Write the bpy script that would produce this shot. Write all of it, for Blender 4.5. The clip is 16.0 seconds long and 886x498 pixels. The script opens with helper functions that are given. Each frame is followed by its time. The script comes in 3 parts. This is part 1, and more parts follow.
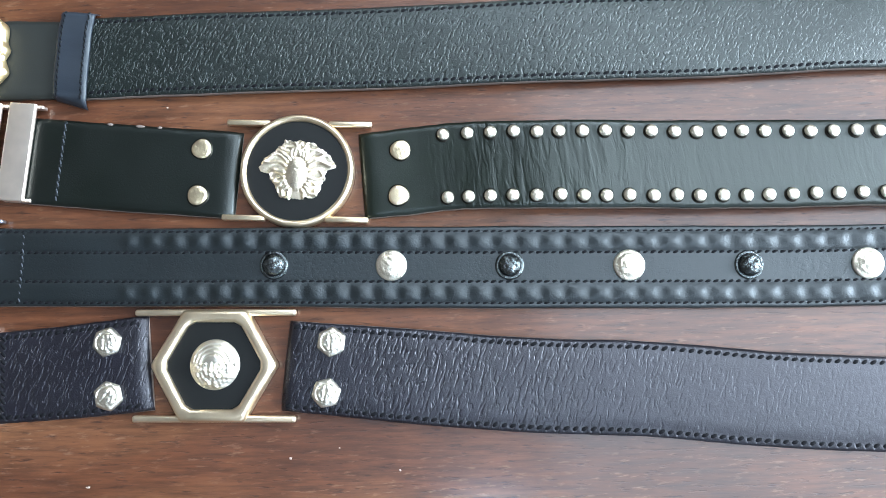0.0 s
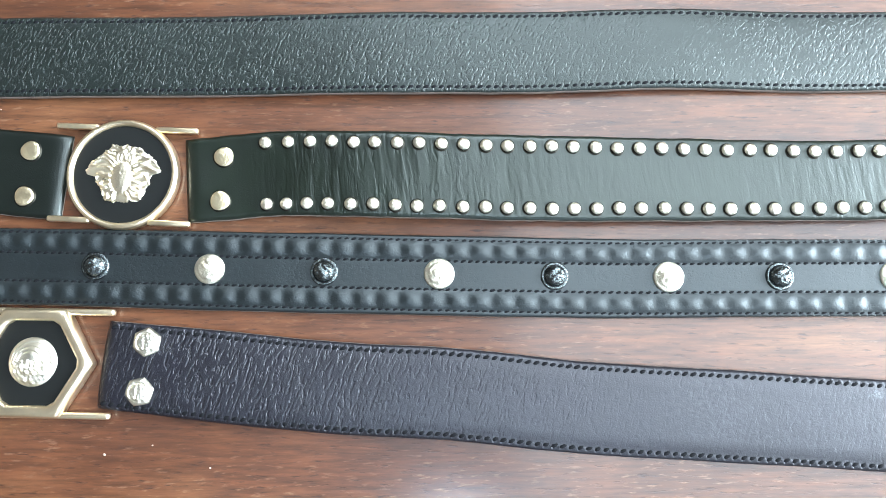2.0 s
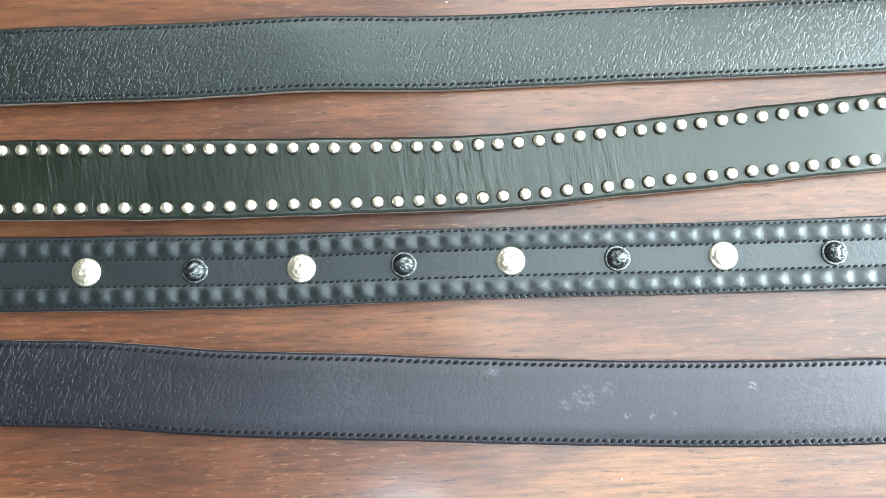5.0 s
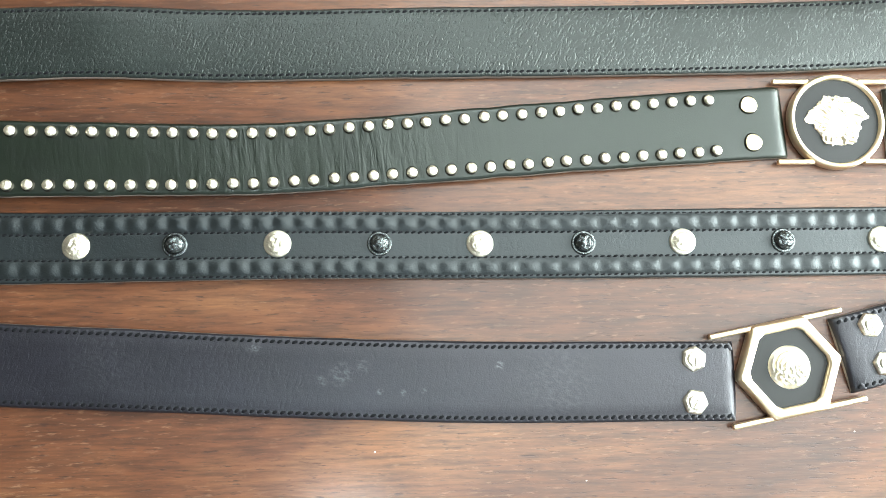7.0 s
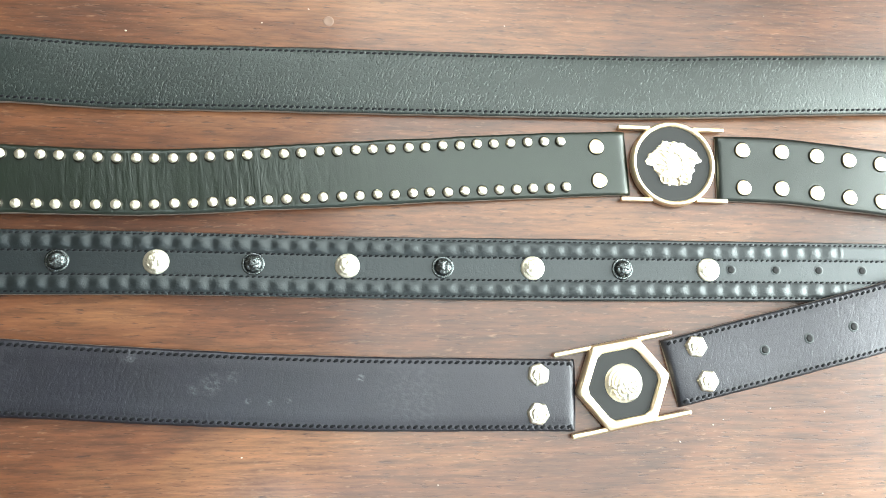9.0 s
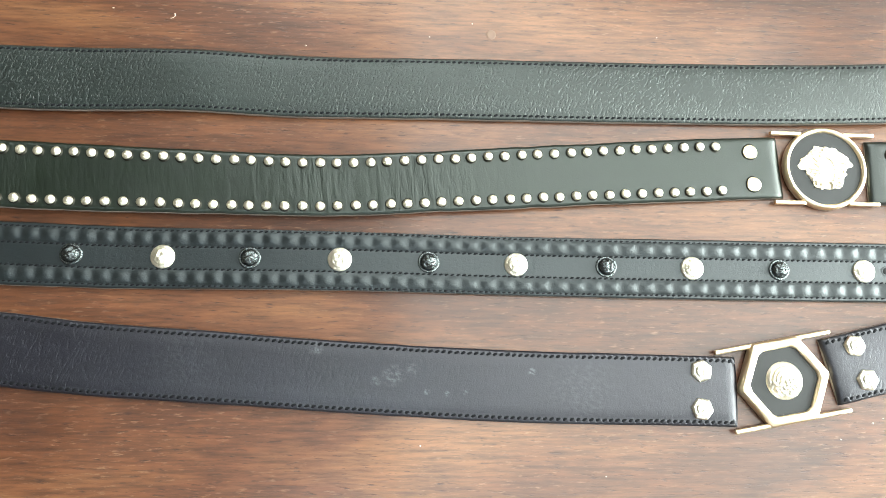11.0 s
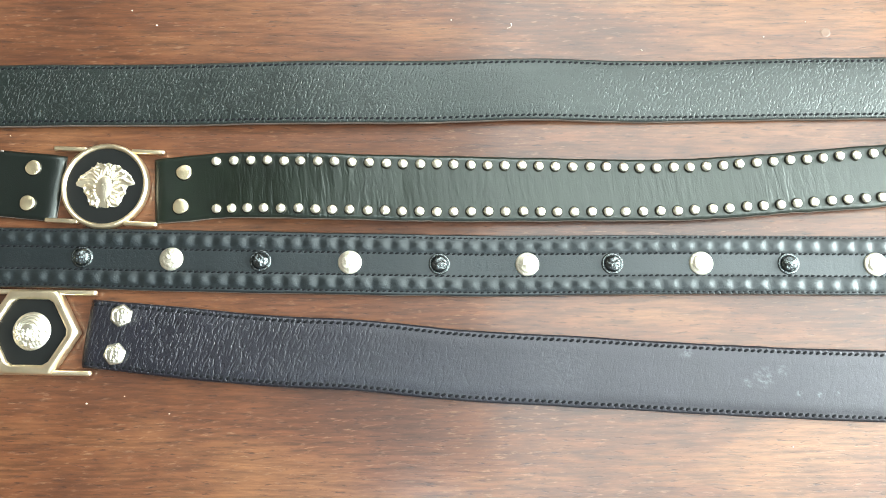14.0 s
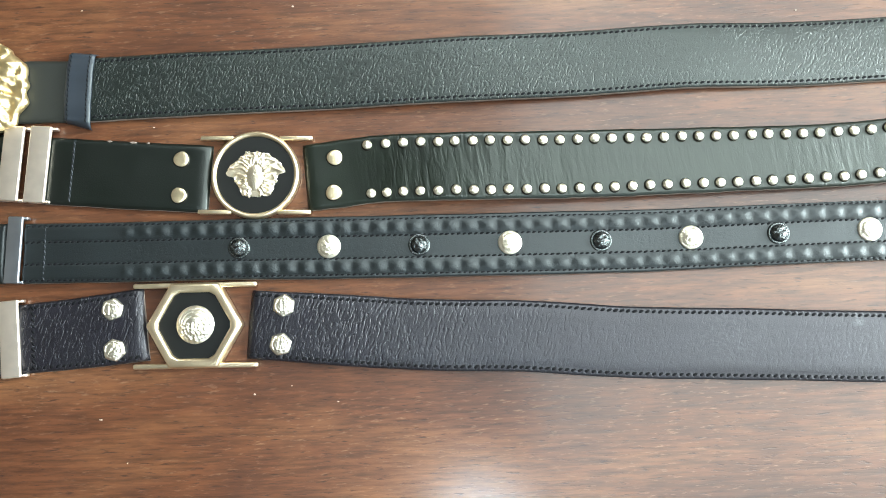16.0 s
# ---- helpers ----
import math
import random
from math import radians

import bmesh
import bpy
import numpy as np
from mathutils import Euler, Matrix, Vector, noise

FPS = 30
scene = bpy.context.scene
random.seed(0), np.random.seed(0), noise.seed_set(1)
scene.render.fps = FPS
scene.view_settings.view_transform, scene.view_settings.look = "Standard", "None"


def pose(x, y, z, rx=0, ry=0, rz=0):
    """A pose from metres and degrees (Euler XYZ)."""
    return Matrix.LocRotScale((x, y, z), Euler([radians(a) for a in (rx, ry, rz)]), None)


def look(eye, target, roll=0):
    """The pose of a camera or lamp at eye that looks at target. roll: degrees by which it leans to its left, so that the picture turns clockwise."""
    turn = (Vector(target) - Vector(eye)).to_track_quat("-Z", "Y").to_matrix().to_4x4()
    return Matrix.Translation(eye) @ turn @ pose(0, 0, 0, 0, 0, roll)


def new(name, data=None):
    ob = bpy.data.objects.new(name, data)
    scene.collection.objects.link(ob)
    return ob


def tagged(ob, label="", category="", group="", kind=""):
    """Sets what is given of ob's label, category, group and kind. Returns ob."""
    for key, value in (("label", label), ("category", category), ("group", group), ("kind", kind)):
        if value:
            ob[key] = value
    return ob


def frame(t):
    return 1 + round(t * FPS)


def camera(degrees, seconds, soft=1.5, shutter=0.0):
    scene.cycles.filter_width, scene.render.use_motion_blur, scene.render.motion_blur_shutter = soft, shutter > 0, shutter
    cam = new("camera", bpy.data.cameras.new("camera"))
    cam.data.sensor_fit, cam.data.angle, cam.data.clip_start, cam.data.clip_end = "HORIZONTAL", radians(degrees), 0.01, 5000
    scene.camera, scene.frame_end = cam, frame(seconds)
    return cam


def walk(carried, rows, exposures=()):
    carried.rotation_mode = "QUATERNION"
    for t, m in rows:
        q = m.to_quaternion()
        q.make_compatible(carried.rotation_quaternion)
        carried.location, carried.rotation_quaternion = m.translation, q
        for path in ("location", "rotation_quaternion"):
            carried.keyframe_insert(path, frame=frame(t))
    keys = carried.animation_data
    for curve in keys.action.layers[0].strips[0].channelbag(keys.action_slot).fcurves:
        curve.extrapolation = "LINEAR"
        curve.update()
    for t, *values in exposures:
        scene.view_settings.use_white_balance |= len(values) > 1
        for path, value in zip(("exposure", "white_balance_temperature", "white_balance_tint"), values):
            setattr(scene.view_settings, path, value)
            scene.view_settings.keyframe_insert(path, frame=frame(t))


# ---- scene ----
cam = camera(64.0, 16.0, 0.9)
ROWS = [
    (0.0, 0.0309, 0.0548, 0.3389, 7.15, 1.31, -2.14),
    (0.5, 0.0477, 0.0532, 0.34, 7.2, 1.54, -2.06),
    (1.0, 0.0701, 0.0526, 0.3419, 7.85, 1.66, -1.53),
    (1.5, 0.0895, 0.0542, 0.3427, 7.32, 1.21, -1.68),
    (2.0, 0.1163, 0.0561, 0.3482, 6.94, 0.49, -0.94),
    (2.5, 0.1449, 0.0522, 0.354, 6.68, 1.12, -1.06),
    (3.0, 0.181, 0.045, 0.3584, 6.81, 1.19, -1.37),
    (3.5, 0.2154, 0.0423, 0.3599, 7.3, 0.22, -1.62),
    (4.0, 0.2442, 0.0426, 0.3646, 7.28, -0.36, -2.11),
    (4.2, 0.2586, 0.0463, 0.3633, 6.72, 0.41, -2.13),
    (4.72, 0.2857, 0.0466, 0.3669, 6.65, 0.37, -2.57),
    (5.25, 0.3067, 0.0431, 0.3722, 7.02, 0.02, -2.97),
    (5.78, 0.3286, 0.0378, 0.3781, 7.44, -0.56, -3.1),
    (6.3, 0.3582, 0.0329, 0.3837, 7.51, -1.21, -2.74),
    (6.5, 0.3798, 0.0291, 0.3858, 7.32, -0.27, -2.64),
    (7.0, 0.4058, 0.0275, 0.3903, 7.19, -1.98, -1.8),
    (7.5, 0.4352, 0.0294, 0.399, 7.05, -2.9, -1.67),
    (8.0, 0.446, 0.0278, 0.4129, 8.07, -3.79, -1.01),
    (8.2, 0.4445, 0.0316, 0.4154, 7.52, -5.17, -1.26),
    (8.72, 0.4516, 0.0289, 0.4258, 8.0, -6.04, -1.04),
    (9.25, 0.4545, 0.0207, 0.4327, 9.03, -5.39, -0.92),
    (9.78, 0.4464, 0.0123, 0.437, 9.91, -4.05, -0.77),
    (10.3, 0.4205, 0.0088, 0.4396, 10.2, -3.24, -0.57),
    (10.5, 0.4062, 0.0077, 0.4413, 10.35, -3.4, -0.83),
    (11.0, 0.3709, 0.0097, 0.4422, 10.15, -3.11, -0.28),
    (11.5, 0.3336, 0.0159, 0.4449, 10.11, -2.45, -0.31),
    (12.0, 0.3042, 0.0204, 0.4488, 9.61, -1.45, -1.24),
    (12.5, 0.2734, 0.021, 0.4461, 9.51, -0.77, -1.63),
    (13.0, 0.231, 0.0187, 0.4467, 9.51, -0.36, -2.15),
    (13.5, 0.1948, 0.0222, 0.4469, 9.46, -0.45, -1.21),
    (14.0, 0.1693, 0.0228, 0.4446, 9.09, 0.02, -1.1),
    (14.5, 0.1521, 0.0243, 0.4436, 8.82, 0.59, -1.94),
    (15.0, 0.1224, 0.0285, 0.446, 8.7, 0.28, -1.54),
    (15.5, 0.0956, 0.0355, 0.4455, 7.86, 0.17, -2.28),
    (16.0, 0.0757, 0.0377, 0.4401, 6.06, 1.03, -3.3),
]
EXPOSURES = [(0.0, 0.85, 5220, 5), (1.0, 1.42, 5320, 3), (2.0, 1.36, 5380, 2), (4.0, 1.36, 5520, 1), (6.5, 1.02, 5870, -1), (7.5, 0.88, 6020, -1), (8.2, 0.92, 6020, -1),
             (10.4, 0.97, 6120, -1), (11.0, 0.98, 6120, -1), (12.0, 1.22, 6020, -2), (12.5, 1.27, 5970, -2), (14.5, 1.31, 5920, -2), (15.5, 1.27, 5870, -2), (16.0, 1.0, 5870, -2)]
walk(cam, [(t, pose(*p)) for t, *p in ROWS], EXPOSURES)

# ---------------------------------------------------------------- light
world = bpy.data.worlds.new("sky")
scene.world = world
world.use_nodes = True
sky = world.node_tree.nodes.new("ShaderNodeTexSky")
sky.sky_type, sky.sun_disc = "NISHITA", False
sky.sun_elevation, sky.sun_rotation = radians(38), radians(-77)
back = world.node_tree.nodes["Background"]
back.inputs["Strength"].default_value = 0.12
world.node_tree.links.new(sky.outputs["Color"], back.inputs["Color"])

sun = new("sun", bpy.data.lights.new("sun", "SUN"))
sun.data.energy, sun.data.angle, sun.data.color = 2.0, radians(0.5), (1.0, 0.95, 0.88)
sun.matrix_world = look((-4.5, 1.0, 3.6), (0, 0, 0))


def window_light(name, eye, target, w, h, watts, color):
    lamp = new(name, bpy.data.lights.new(name, "AREA"))
    lamp.data.shape, lamp.data.size, lamp.data.size_y = "RECTANGLE", w, h
    lamp.data.energy, lamp.data.color = watts, color
    lamp.matrix_world = look(eye, target)
    return lamp


window_light("window_light_east", (2.49, 0.05, 1.17), (0, 0.05, 1.75), 2.1, 2.15, 215, (1.0, 0.99, 0.95))
# no window is known on the north side; added to brighten the far belts
window_light("fill_light_north", (0.4, 1.69, 1.7), (0.4, 0, 1.3), 1.3, 1.0, 26, (1.0, 0.98, 0.94))
# unseen overhead panel, added for the wide sheen on leather and wood
window_light("overhead_fill_light", (1.23, 0.35, 2.41), (1.23, 0.35, 0.0), 1.74, 2.5, 44, (1.0, 0.965, 0.89))
window_light("window_light_south", (0.5, -1.78, 1.0), (0.5, 0, 1.0), 1.0, 1.1, 4, (0.95, 0.97, 1.0))


# ---------------------------------------------------------------- materials
def material(name, base, rough=0.5, metal=0.0, spec=0.5):
    m = bpy.data.materials.new(name)
    m.use_nodes = True
    n, l = m.node_tree.nodes, m.node_tree.links
    b = n["Principled BSDF"]
    b.inputs["Base Color"].default_value = (*base, 1)
    b.inputs["Roughness"].default_value = rough
    b.inputs["Metallic"].default_value = metal
    b.inputs["Specular IOR Level"].default_value = spec
    return m, n, l, b


def coords(n, l, scale=(1, 1, 1), turn=(0, 0, 0)):
    tc, mp = n.new("ShaderNodeTexCoord"), n.new("ShaderNodeMapping")
    mp.inputs["Scale"].default_value = scale
    source = tc.outputs["Object"]
    if any(turn):
        spin = n.new("ShaderNodeMapping")
        spin.inputs["Rotation"].default_value = [radians(a) for a in turn]
        l.new(source, spin.inputs["Vector"])
        source = spin.outputs["Vector"]
    l.new(source, mp.inputs["Vector"])
    return mp.outputs["Vector"]


def noise_tex(n, l, vec, scale, detail=4.0, rough=0.55, distort=0.0):
    t = n.new("ShaderNodeTexNoise")
    t.inputs["Scale"].default_value, t.inputs["Detail"].default_value = scale, detail
    t.inputs["Roughness"].default_value, t.inputs["Distortion"].default_value = rough, distort
    l.new(vec, t.inputs["Vector"])
    return t.outputs["Fac"]


def ramp(n, l, fac, stops):
    r = n.new("ShaderNodeValToRGB")
    while len(r.color_ramp.elements) < len(stops):
        r.color_ramp.elements.new(0.5)
    for e, (p, c) in zip(r.color_ramp.elements, stops):
        e.position, e.color = p, (*c, 1) if len(c) == 3 else c
    l.new(fac, r.inputs["Fac"])
    return r.outputs["Color"]


def grey(v):
    return (v, v, v)


def math_node(n, l, op, a, b):
    m = n.new("ShaderNodeMath")
    m.operation = op
    for k, v in enumerate((a, b)):
        if isinstance(v, (int, float)):
            m.inputs[k].default_value = v
        else:
            l.new(v, m.inputs[k])
    return m.outputs[0]


def mix_color(n, l, fac, a, b, mode="MIX"):
    m = n.new("ShaderNodeMix")
    m.data_type, m.blend_type = "RGBA", mode
    for k, v in ((0, fac), (6, a), (7, b)):
        if isinstance(v, (int, float)):
            m.inputs[k].default_value = v
        elif isinstance(v, tuple):
            m.inputs[k].default_value = (*v, 1)
        else:
            l.new(v, m.inputs[k])
    return m.outputs[2]


def bump(n, l, b, height, strength, distance, chain=None):
    k = n.new("ShaderNodeBump")
    k.inputs["Strength"].default_value, k.inputs["Distance"].default_value = strength, distance
    l.new(height, k.inputs["Height"])
    if chain:
        l.new(chain, k.inputs["Normal"])
    l.new(k.outputs["Normal"], b.inputs["Normal"])
    return k.outputs["Normal"]


def along_x(n, l, vec, stops):
    """A value that changes along the belt: stops are (x, value)."""
    xyz, span = n.new("ShaderNodeSeparateXYZ"), n.new("ShaderNodeMapRange")
    span.inputs["From Min"].default_value, span.inputs["From Max"].default_value = -0.3, 1.0
    l.new(vec, xyz.inputs[0])
    l.new(xyz.outputs["X"], span.inputs["Value"])
    return ramp(n, l, span.outputs[0], [((x + 0.3) / 1.3, grey(v)) for x, v in stops])


def leather(name, base, rough, grain=900, strength=0.35, patchy=(0.35, 0.6), stretch=(1, 1, 1), turn=0, fade=None, depth=0.00035, creases=None, sheen=0.6, tint=(0.95, 1.0, 0.96)):
    """Tanned hide: drawn-out pebbled grain that comes and goes in patches, rubbed gloss, optional cross creases."""
    m, n, l, b = material(name, base, rough, 0.0, sheen)
    b.inputs["Specular Tint"].default_value = (*tint, 1)
    flat = coords(n, l)
    v = coords(n, l, stretch, (0, 0, turn))
    cells = ramp(n, l, noise_tex(n, l, v, grain, 2.0, 0.5, 0.5), [(0.36, grey(0)), (0.48, grey(0.88)), (0.66, grey(1))])
    where = ramp(n, l, noise_tex(n, l, flat, 28, 3), [(patchy[0], grey(0.2)), (patchy[1], grey(1))])
    if fade:
        where = math_node(n, l, "MULTIPLY", where, along_x(n, l, flat, fade))
    high = math_node(n, l, "MULTIPLY", cells, where)
    fine = noise_tex(n, l, flat, 1500, 3)
    high = math_node(n, l, "ADD", high, math_node(n, l, "MULTIPLY", fine, 0.3))
    pucker = noise_tex(n, l, flat, 150, 3, 0.6)
    high = math_node(n, l, "ADD", high, math_node(n, l, "MULTIPLY", pucker, 0.35))
    chain = bump(n, l, b, high, strength, depth)
    if creases:
        cr = ramp(n, l, noise_tex(n, l, coords(n, l, (1, 0.2, 1), (0, 0, -6)), 360, 2.0, 0.5, 0.7), [(0.36, grey(0)), (0.55, grey(1))])
        chain = bump(n, l, b, math_node(n, l, "MULTIPLY", cr, along_x(n, l, flat, creases)), 0.5, 0.00022, chain)
        wide = noise_tex(n, l, coords(n, l, (1, 0.16, 1), (0, 0, -4)), 125, 2.0, 0.45, 0.5)
        bump(n, l, b, math_node(n, l, "MULTIPLY", wide, along_x(n, l, flat, creases)), 0.5, 0.0018, chain)
    worn = ramp(n, l, noise_tex(n, l, flat, 60, 5, 0.65), [(0.3, tuple(c * 0.75 for c in base)), (0.7, tuple(c * 1.35 for c in base))])
    l.new(worn, b.inputs["Base Color"])
    gloss = ramp(n, l, noise_tex(n, l, flat, 45, 5, 0.6), [(0.3, grey(rough - 0.025)), (0.7, grey(rough + 0.04))])
    l.new(gloss, b.inputs["Roughness"])
    return m


def scuffed(m, spots, tone):
    """Adds chalky rubbed spots, each (x, y, radius, how strong), broken up by fine noise."""
    n, l = m.node_tree.nodes, m.node_tree.links
    b = n["Principled BSDF"]
    old = b.inputs["Base Color"].links[0].from_socket
    v = coords(n, l)
    broken = ramp(n, l, noise_tex(n, l, coords(n, l, (0.5, 1, 0), (0, 0, 25)), 520, 5, 0.7), [(0.46, grey(0)), (0.60, grey(1))])
    total = None
    for x, y, r, amount in spots:
        d = n.new("ShaderNodeVectorMath")
        d.operation = "DISTANCE"
        sc = n.new("ShaderNodeVectorMath")
        sc.operation = "MULTIPLY"
        sc.inputs[1].default_value = (1, 1, 0)
        l.new(v, sc.inputs[0])
        l.new(sc.outputs[0], d.inputs[0])
        d.inputs[1].default_value = (x, y, 0)
        near = n.new("ShaderNodeMapRange")
        near.inputs["From Min"].default_value, near.inputs["From Max"].default_value = r, r * 0.2
        near.inputs["To Min"].default_value, near.inputs["To Max"].default_value = 0.0, amount
        l.new(d.outputs["Value"], near.inputs["Value"])
        total = near.outputs[0] if total is None else math_node(n, l, "ADD", total, near.outputs[0])
    l.new(mix_color(n, l, math_node(n, l, "MULTIPLY", total, broken), old, tone), b.inputs["Base Color"])


def metal(name, base, rough, dull=0.1, relief=0.0, scale=700):
    m, n, l, b = material(name, base, rough, 1.0)
    v = coords(n, l)
    l.new(ramp(n, l, noise_tex(n, l, v, 160, 5, 0.6), [(0.3, grey(max(rough - dull, 0.03))), (0.7, grey(rough + dull))]), b.inputs["Roughness"])
    l.new(ramp(n, l, noise_tex(n, l, v, 90, 4), [(0.3, tuple(c * 0.86 for c in base)), (0.7, base)]), b.inputs["Base Color"])
    if relief:
        bump(n, l, b, noise_tex(n, l, v, scale, 3, 0.5, 1.0), relief, 0.0006)
    return m


GRAINED = leather("black_grained_leather", (0.0018, 0.0038, 0.0030), 0.41, 760, 0.55, (0.28, 0.5), (1.0, 0.46, 1), 30,
                  [(-0.15, 1.0), (0.12, 1.0), (0.19, 0.40), (0.24, 0.40), (0.30, 0.65), (0.5, 0.75), (0.62, 0.4), (0.8, 0.3)], 0.00066)
SMOOTH = leather("dark_smooth_leather", (0.0023, 0.0044, 0.0017), 0.37, 1300, 0.14, (0.4, 0.7),
                 creases=[(0.015, 0.0), (0.045, 1.0), (0.11, 0.9), (0.17, 0.25), (0.27, 0.3), (0.31, 0.85), (0.34, 0.3), (0.385, 0.95), (0.42, 0.3), (0.47, 0.05)])
PLAIN = leather("plain_dark_leather", (0.0013, 0.0024, 0.0015), 0.34, 1300, 0.14)
BRIDLE = leather("navy_black_leather", (0.0018, 0.0034, 0.0040), 0.44, 1000, 0.22, tint=(0.94, 0.99, 1.0))
SUPPLE = leather("black_supple_leather", (0.0027, 0.0023, 0.0048), 0.39, 520, 0.55, (0.25, 0.5), (1.25, 0.36, 1), 22,
                 [(-0.25, 0.7), (-0.04, 0.7), (0.0, 1.0), (0.06, 0.75), (0.11, 0.35), (0.20, 0.16), (0.5, 0.07), (0.62, 0.15)], 0.00066, tint=(0.96, 0.95, 1.0))
scuffed(SUPPLE, [(0.364, 0.010, 0.008, 0.35), (0.376, 0.014, 0.005, 0.35), (0.354, 0.007, 0.004, 0.4), (0.385, 0.0, 0.0022, 0.7), (0.397, -0.001, 0.0022, 0.6), (0.408, 0.0, 0.0022, 0.6),
                 (0.318, 0.026, 0.005, 0.6), (0.449, 0.012, 0.003, 0.8), (0.24, 0.02, 0.03, 0.10), (0.48, 0.0, 0.03, 0.12)], (0.12, 0.12, 0.13))
LINING = leather("dark_olive_lining", (0.0026, 0.0027, 0.0014), 0.65, 1500, 0.1)
KEEPER = leather("blue_black_keeper_leather", (0.0105, 0.0140, 0.0215), 0.5, 1500, 0.1)
RAW_EDGE = leather("tan_raw_edge", (0.15, 0.12, 0.10), 0.7, 1500, 0.2)
THREAD, *_ = material("black_waxed_thread", (0.003, 0.003, 0.004), 0.8, 0.0, 0.15)
PALE_THREAD, *_ = material("worn_grey_thread", (0.035, 0.038, 0.044), 0.8, 0.0, 0.2)
ENAMEL, *_ = material("black_enamel", (0.004, 0.0044, 0.004), 0.45, 0.0, 0.35)
DARK_HOLE, *_ = material("hole_shadow", (0.004, 0.004, 0.004), 0.9)
GOLD = metal("polished_gold", (0.95, 0.78, 0.53), 0.34, 0.04)
PALE_GOLD = metal("pale_gold", (0.93, 0.86, 0.69), 0.36, 0.09, 0.75, 620)
ROSE_GOLD = metal("rose_gold", (0.94, 0.82, 0.70), 0.42, 0.03)
WARM_GOLD = metal("warm_gold", (0.93, 0.77, 0.54), 0.36, 0.04)
ROUGH_GOLD = metal("cast_gold", (0.88, 0.70, 0.38), 0.34, 0.08, 0.35, 260)
BLACK_METAL = metal("black_nickel", (0.10, 0.11, 0.11), 0.20, 0.06, 0.9, 700)
GUNMETAL = metal("gunmetal", (0.42, 0.44, 0.48), 0.36, 0.03)


def table_wood():
    m, n, l, b = material("varnished_mahogany", (0.1, 0.04, 0.025), 0.3)
    broad = noise_tex(n, l, coords(n, l, (0.35, 1, 1), (0, 0, 3)), 11, 4, 0.55, 0.6)
    base = ramp(n, l, broad, [(0.30, (0.031, 0.0092, 0.0036)), (0.5, (0.077, 0.0276, 0.0106)), (0.70, (0.136, 0.059, 0.0235))])
    fine = ramp(n, l, noise_tex(n, l, coords(n, l, (0.09, 1, 1), (0, 0, 1)), 330, 5, 0.7), [(0.34, grey(0.4)), (0.62, grey(1.35))])
    col = mix_color(n, l, 0.74, base, fine, "MULTIPLY")
    pore_f = noise_tex(n, l, coords(n, l, (0.16, 1, 1), (0, 0, 2)), 560, 3, 0.6)
    pores = ramp(n, l, pore_f, [(0.30, grey(0)), (0.41, grey(1))])
    col = mix_color(n, l, math_node(n, l, "MULTIPLY", math_node(n, l, "SUBTRACT", 1.0, pores), 0.75), col, (0.016, 0.006, 0.004))
    fleck = ramp(n, l, noise_tex(n, l, coords(n, l, (0.20, 1, 1), (0, 0, -2)), 560, 3, 0.6), [(0.58, grey(0)), (0.72, grey(1))])
    patch = ramp(n, l, noise_tex(n, l, coords(n, l, (0.4, 1, 1)), 16, 3), [(0.40, grey(0.15)), (0.62, grey(1))])
    fleck = math_node(n, l, "MULTIPLY", fleck, patch)
    col = mix_color(n, l, math_node(n, l, "MULTIPLY", fleck, 0.4), col, (0.26, 0.15, 0.09))
    l.new(col, b.inputs["Base Color"])
    l.new(ramp(n, l, noise_tex(n, l, coords(n, l), 14, 5, 0.6), [(0.3, grey(0.38)), (0.7, grey(0.48))]), b.inputs["Roughness"])
    chain = bump(n, l, b, pores, 0.45, 0.0003)
    chain = bump(n, l, b, fleck, 0.3, 0.0003, chain)
    bump(n, l, b, noise_tex(n, l, coords(n, l, (0.10, 1, 1)), 300, 4), 0.42, 0.0005, chain)
    b.inputs["Specular IOR Level"].default_value = 0.40
    b.inputs["Coat Weight"].default_value = 0.5
    b.inputs["Coat Roughness"].default_value = 0.16
    return m


WOOD = table_wood()


def plaster(name, base):
    m, n, l, b = material(name, base, 0.9)
    v = coords(n, l)
    l.new(ramp(n, l, noise_tex(n, l, v, 3, 5), [(0.3, tuple(c * 0.93 for c in base)), (0.7, base)]), b.inputs["Base Color"])
    bump(n, l, b, noise_tex(n, l, v, 60, 4), 0.2, 0.002)
    return m


WALL_PAINT = plaster("wall_paint", (0.13, 0.115, 0.10))
CEILING_PAINT = plaster("ceiling_paint", (0.07, 0.068, 0.066))
FLOOR_TILE = plaster("floor_screed", (0.22, 0.17, 0.13))
FRAME_PAINT = plaster("frame_paint", (0.7, 0.7, 0.68))


# ---------------------------------------------------------------- mesh helpers
def mesh_object(name, verts, faces, mat, smooth=True, mats=None, face_mat=None):
    me = bpy.data.meshes.new(name)
    me.from_pydata(verts, [], faces)
    for m in (mats or [mat]):
        me.materials.append(m)
    me.polygons.foreach_set("use_smooth", [smooth] * len(me.polygons))
    if face_mat:
        me.polygons.foreach_set("material_index", face_mat)
    me.update()
    return new(name, me)


def child(ob, parent, label=""):
    ob.parent = parent
    ob.matrix_parent_inverse = parent.matrix_world.inverted() if parent.type != "EMPTY" else Matrix()
    return tagged(ob, label) if label else ob


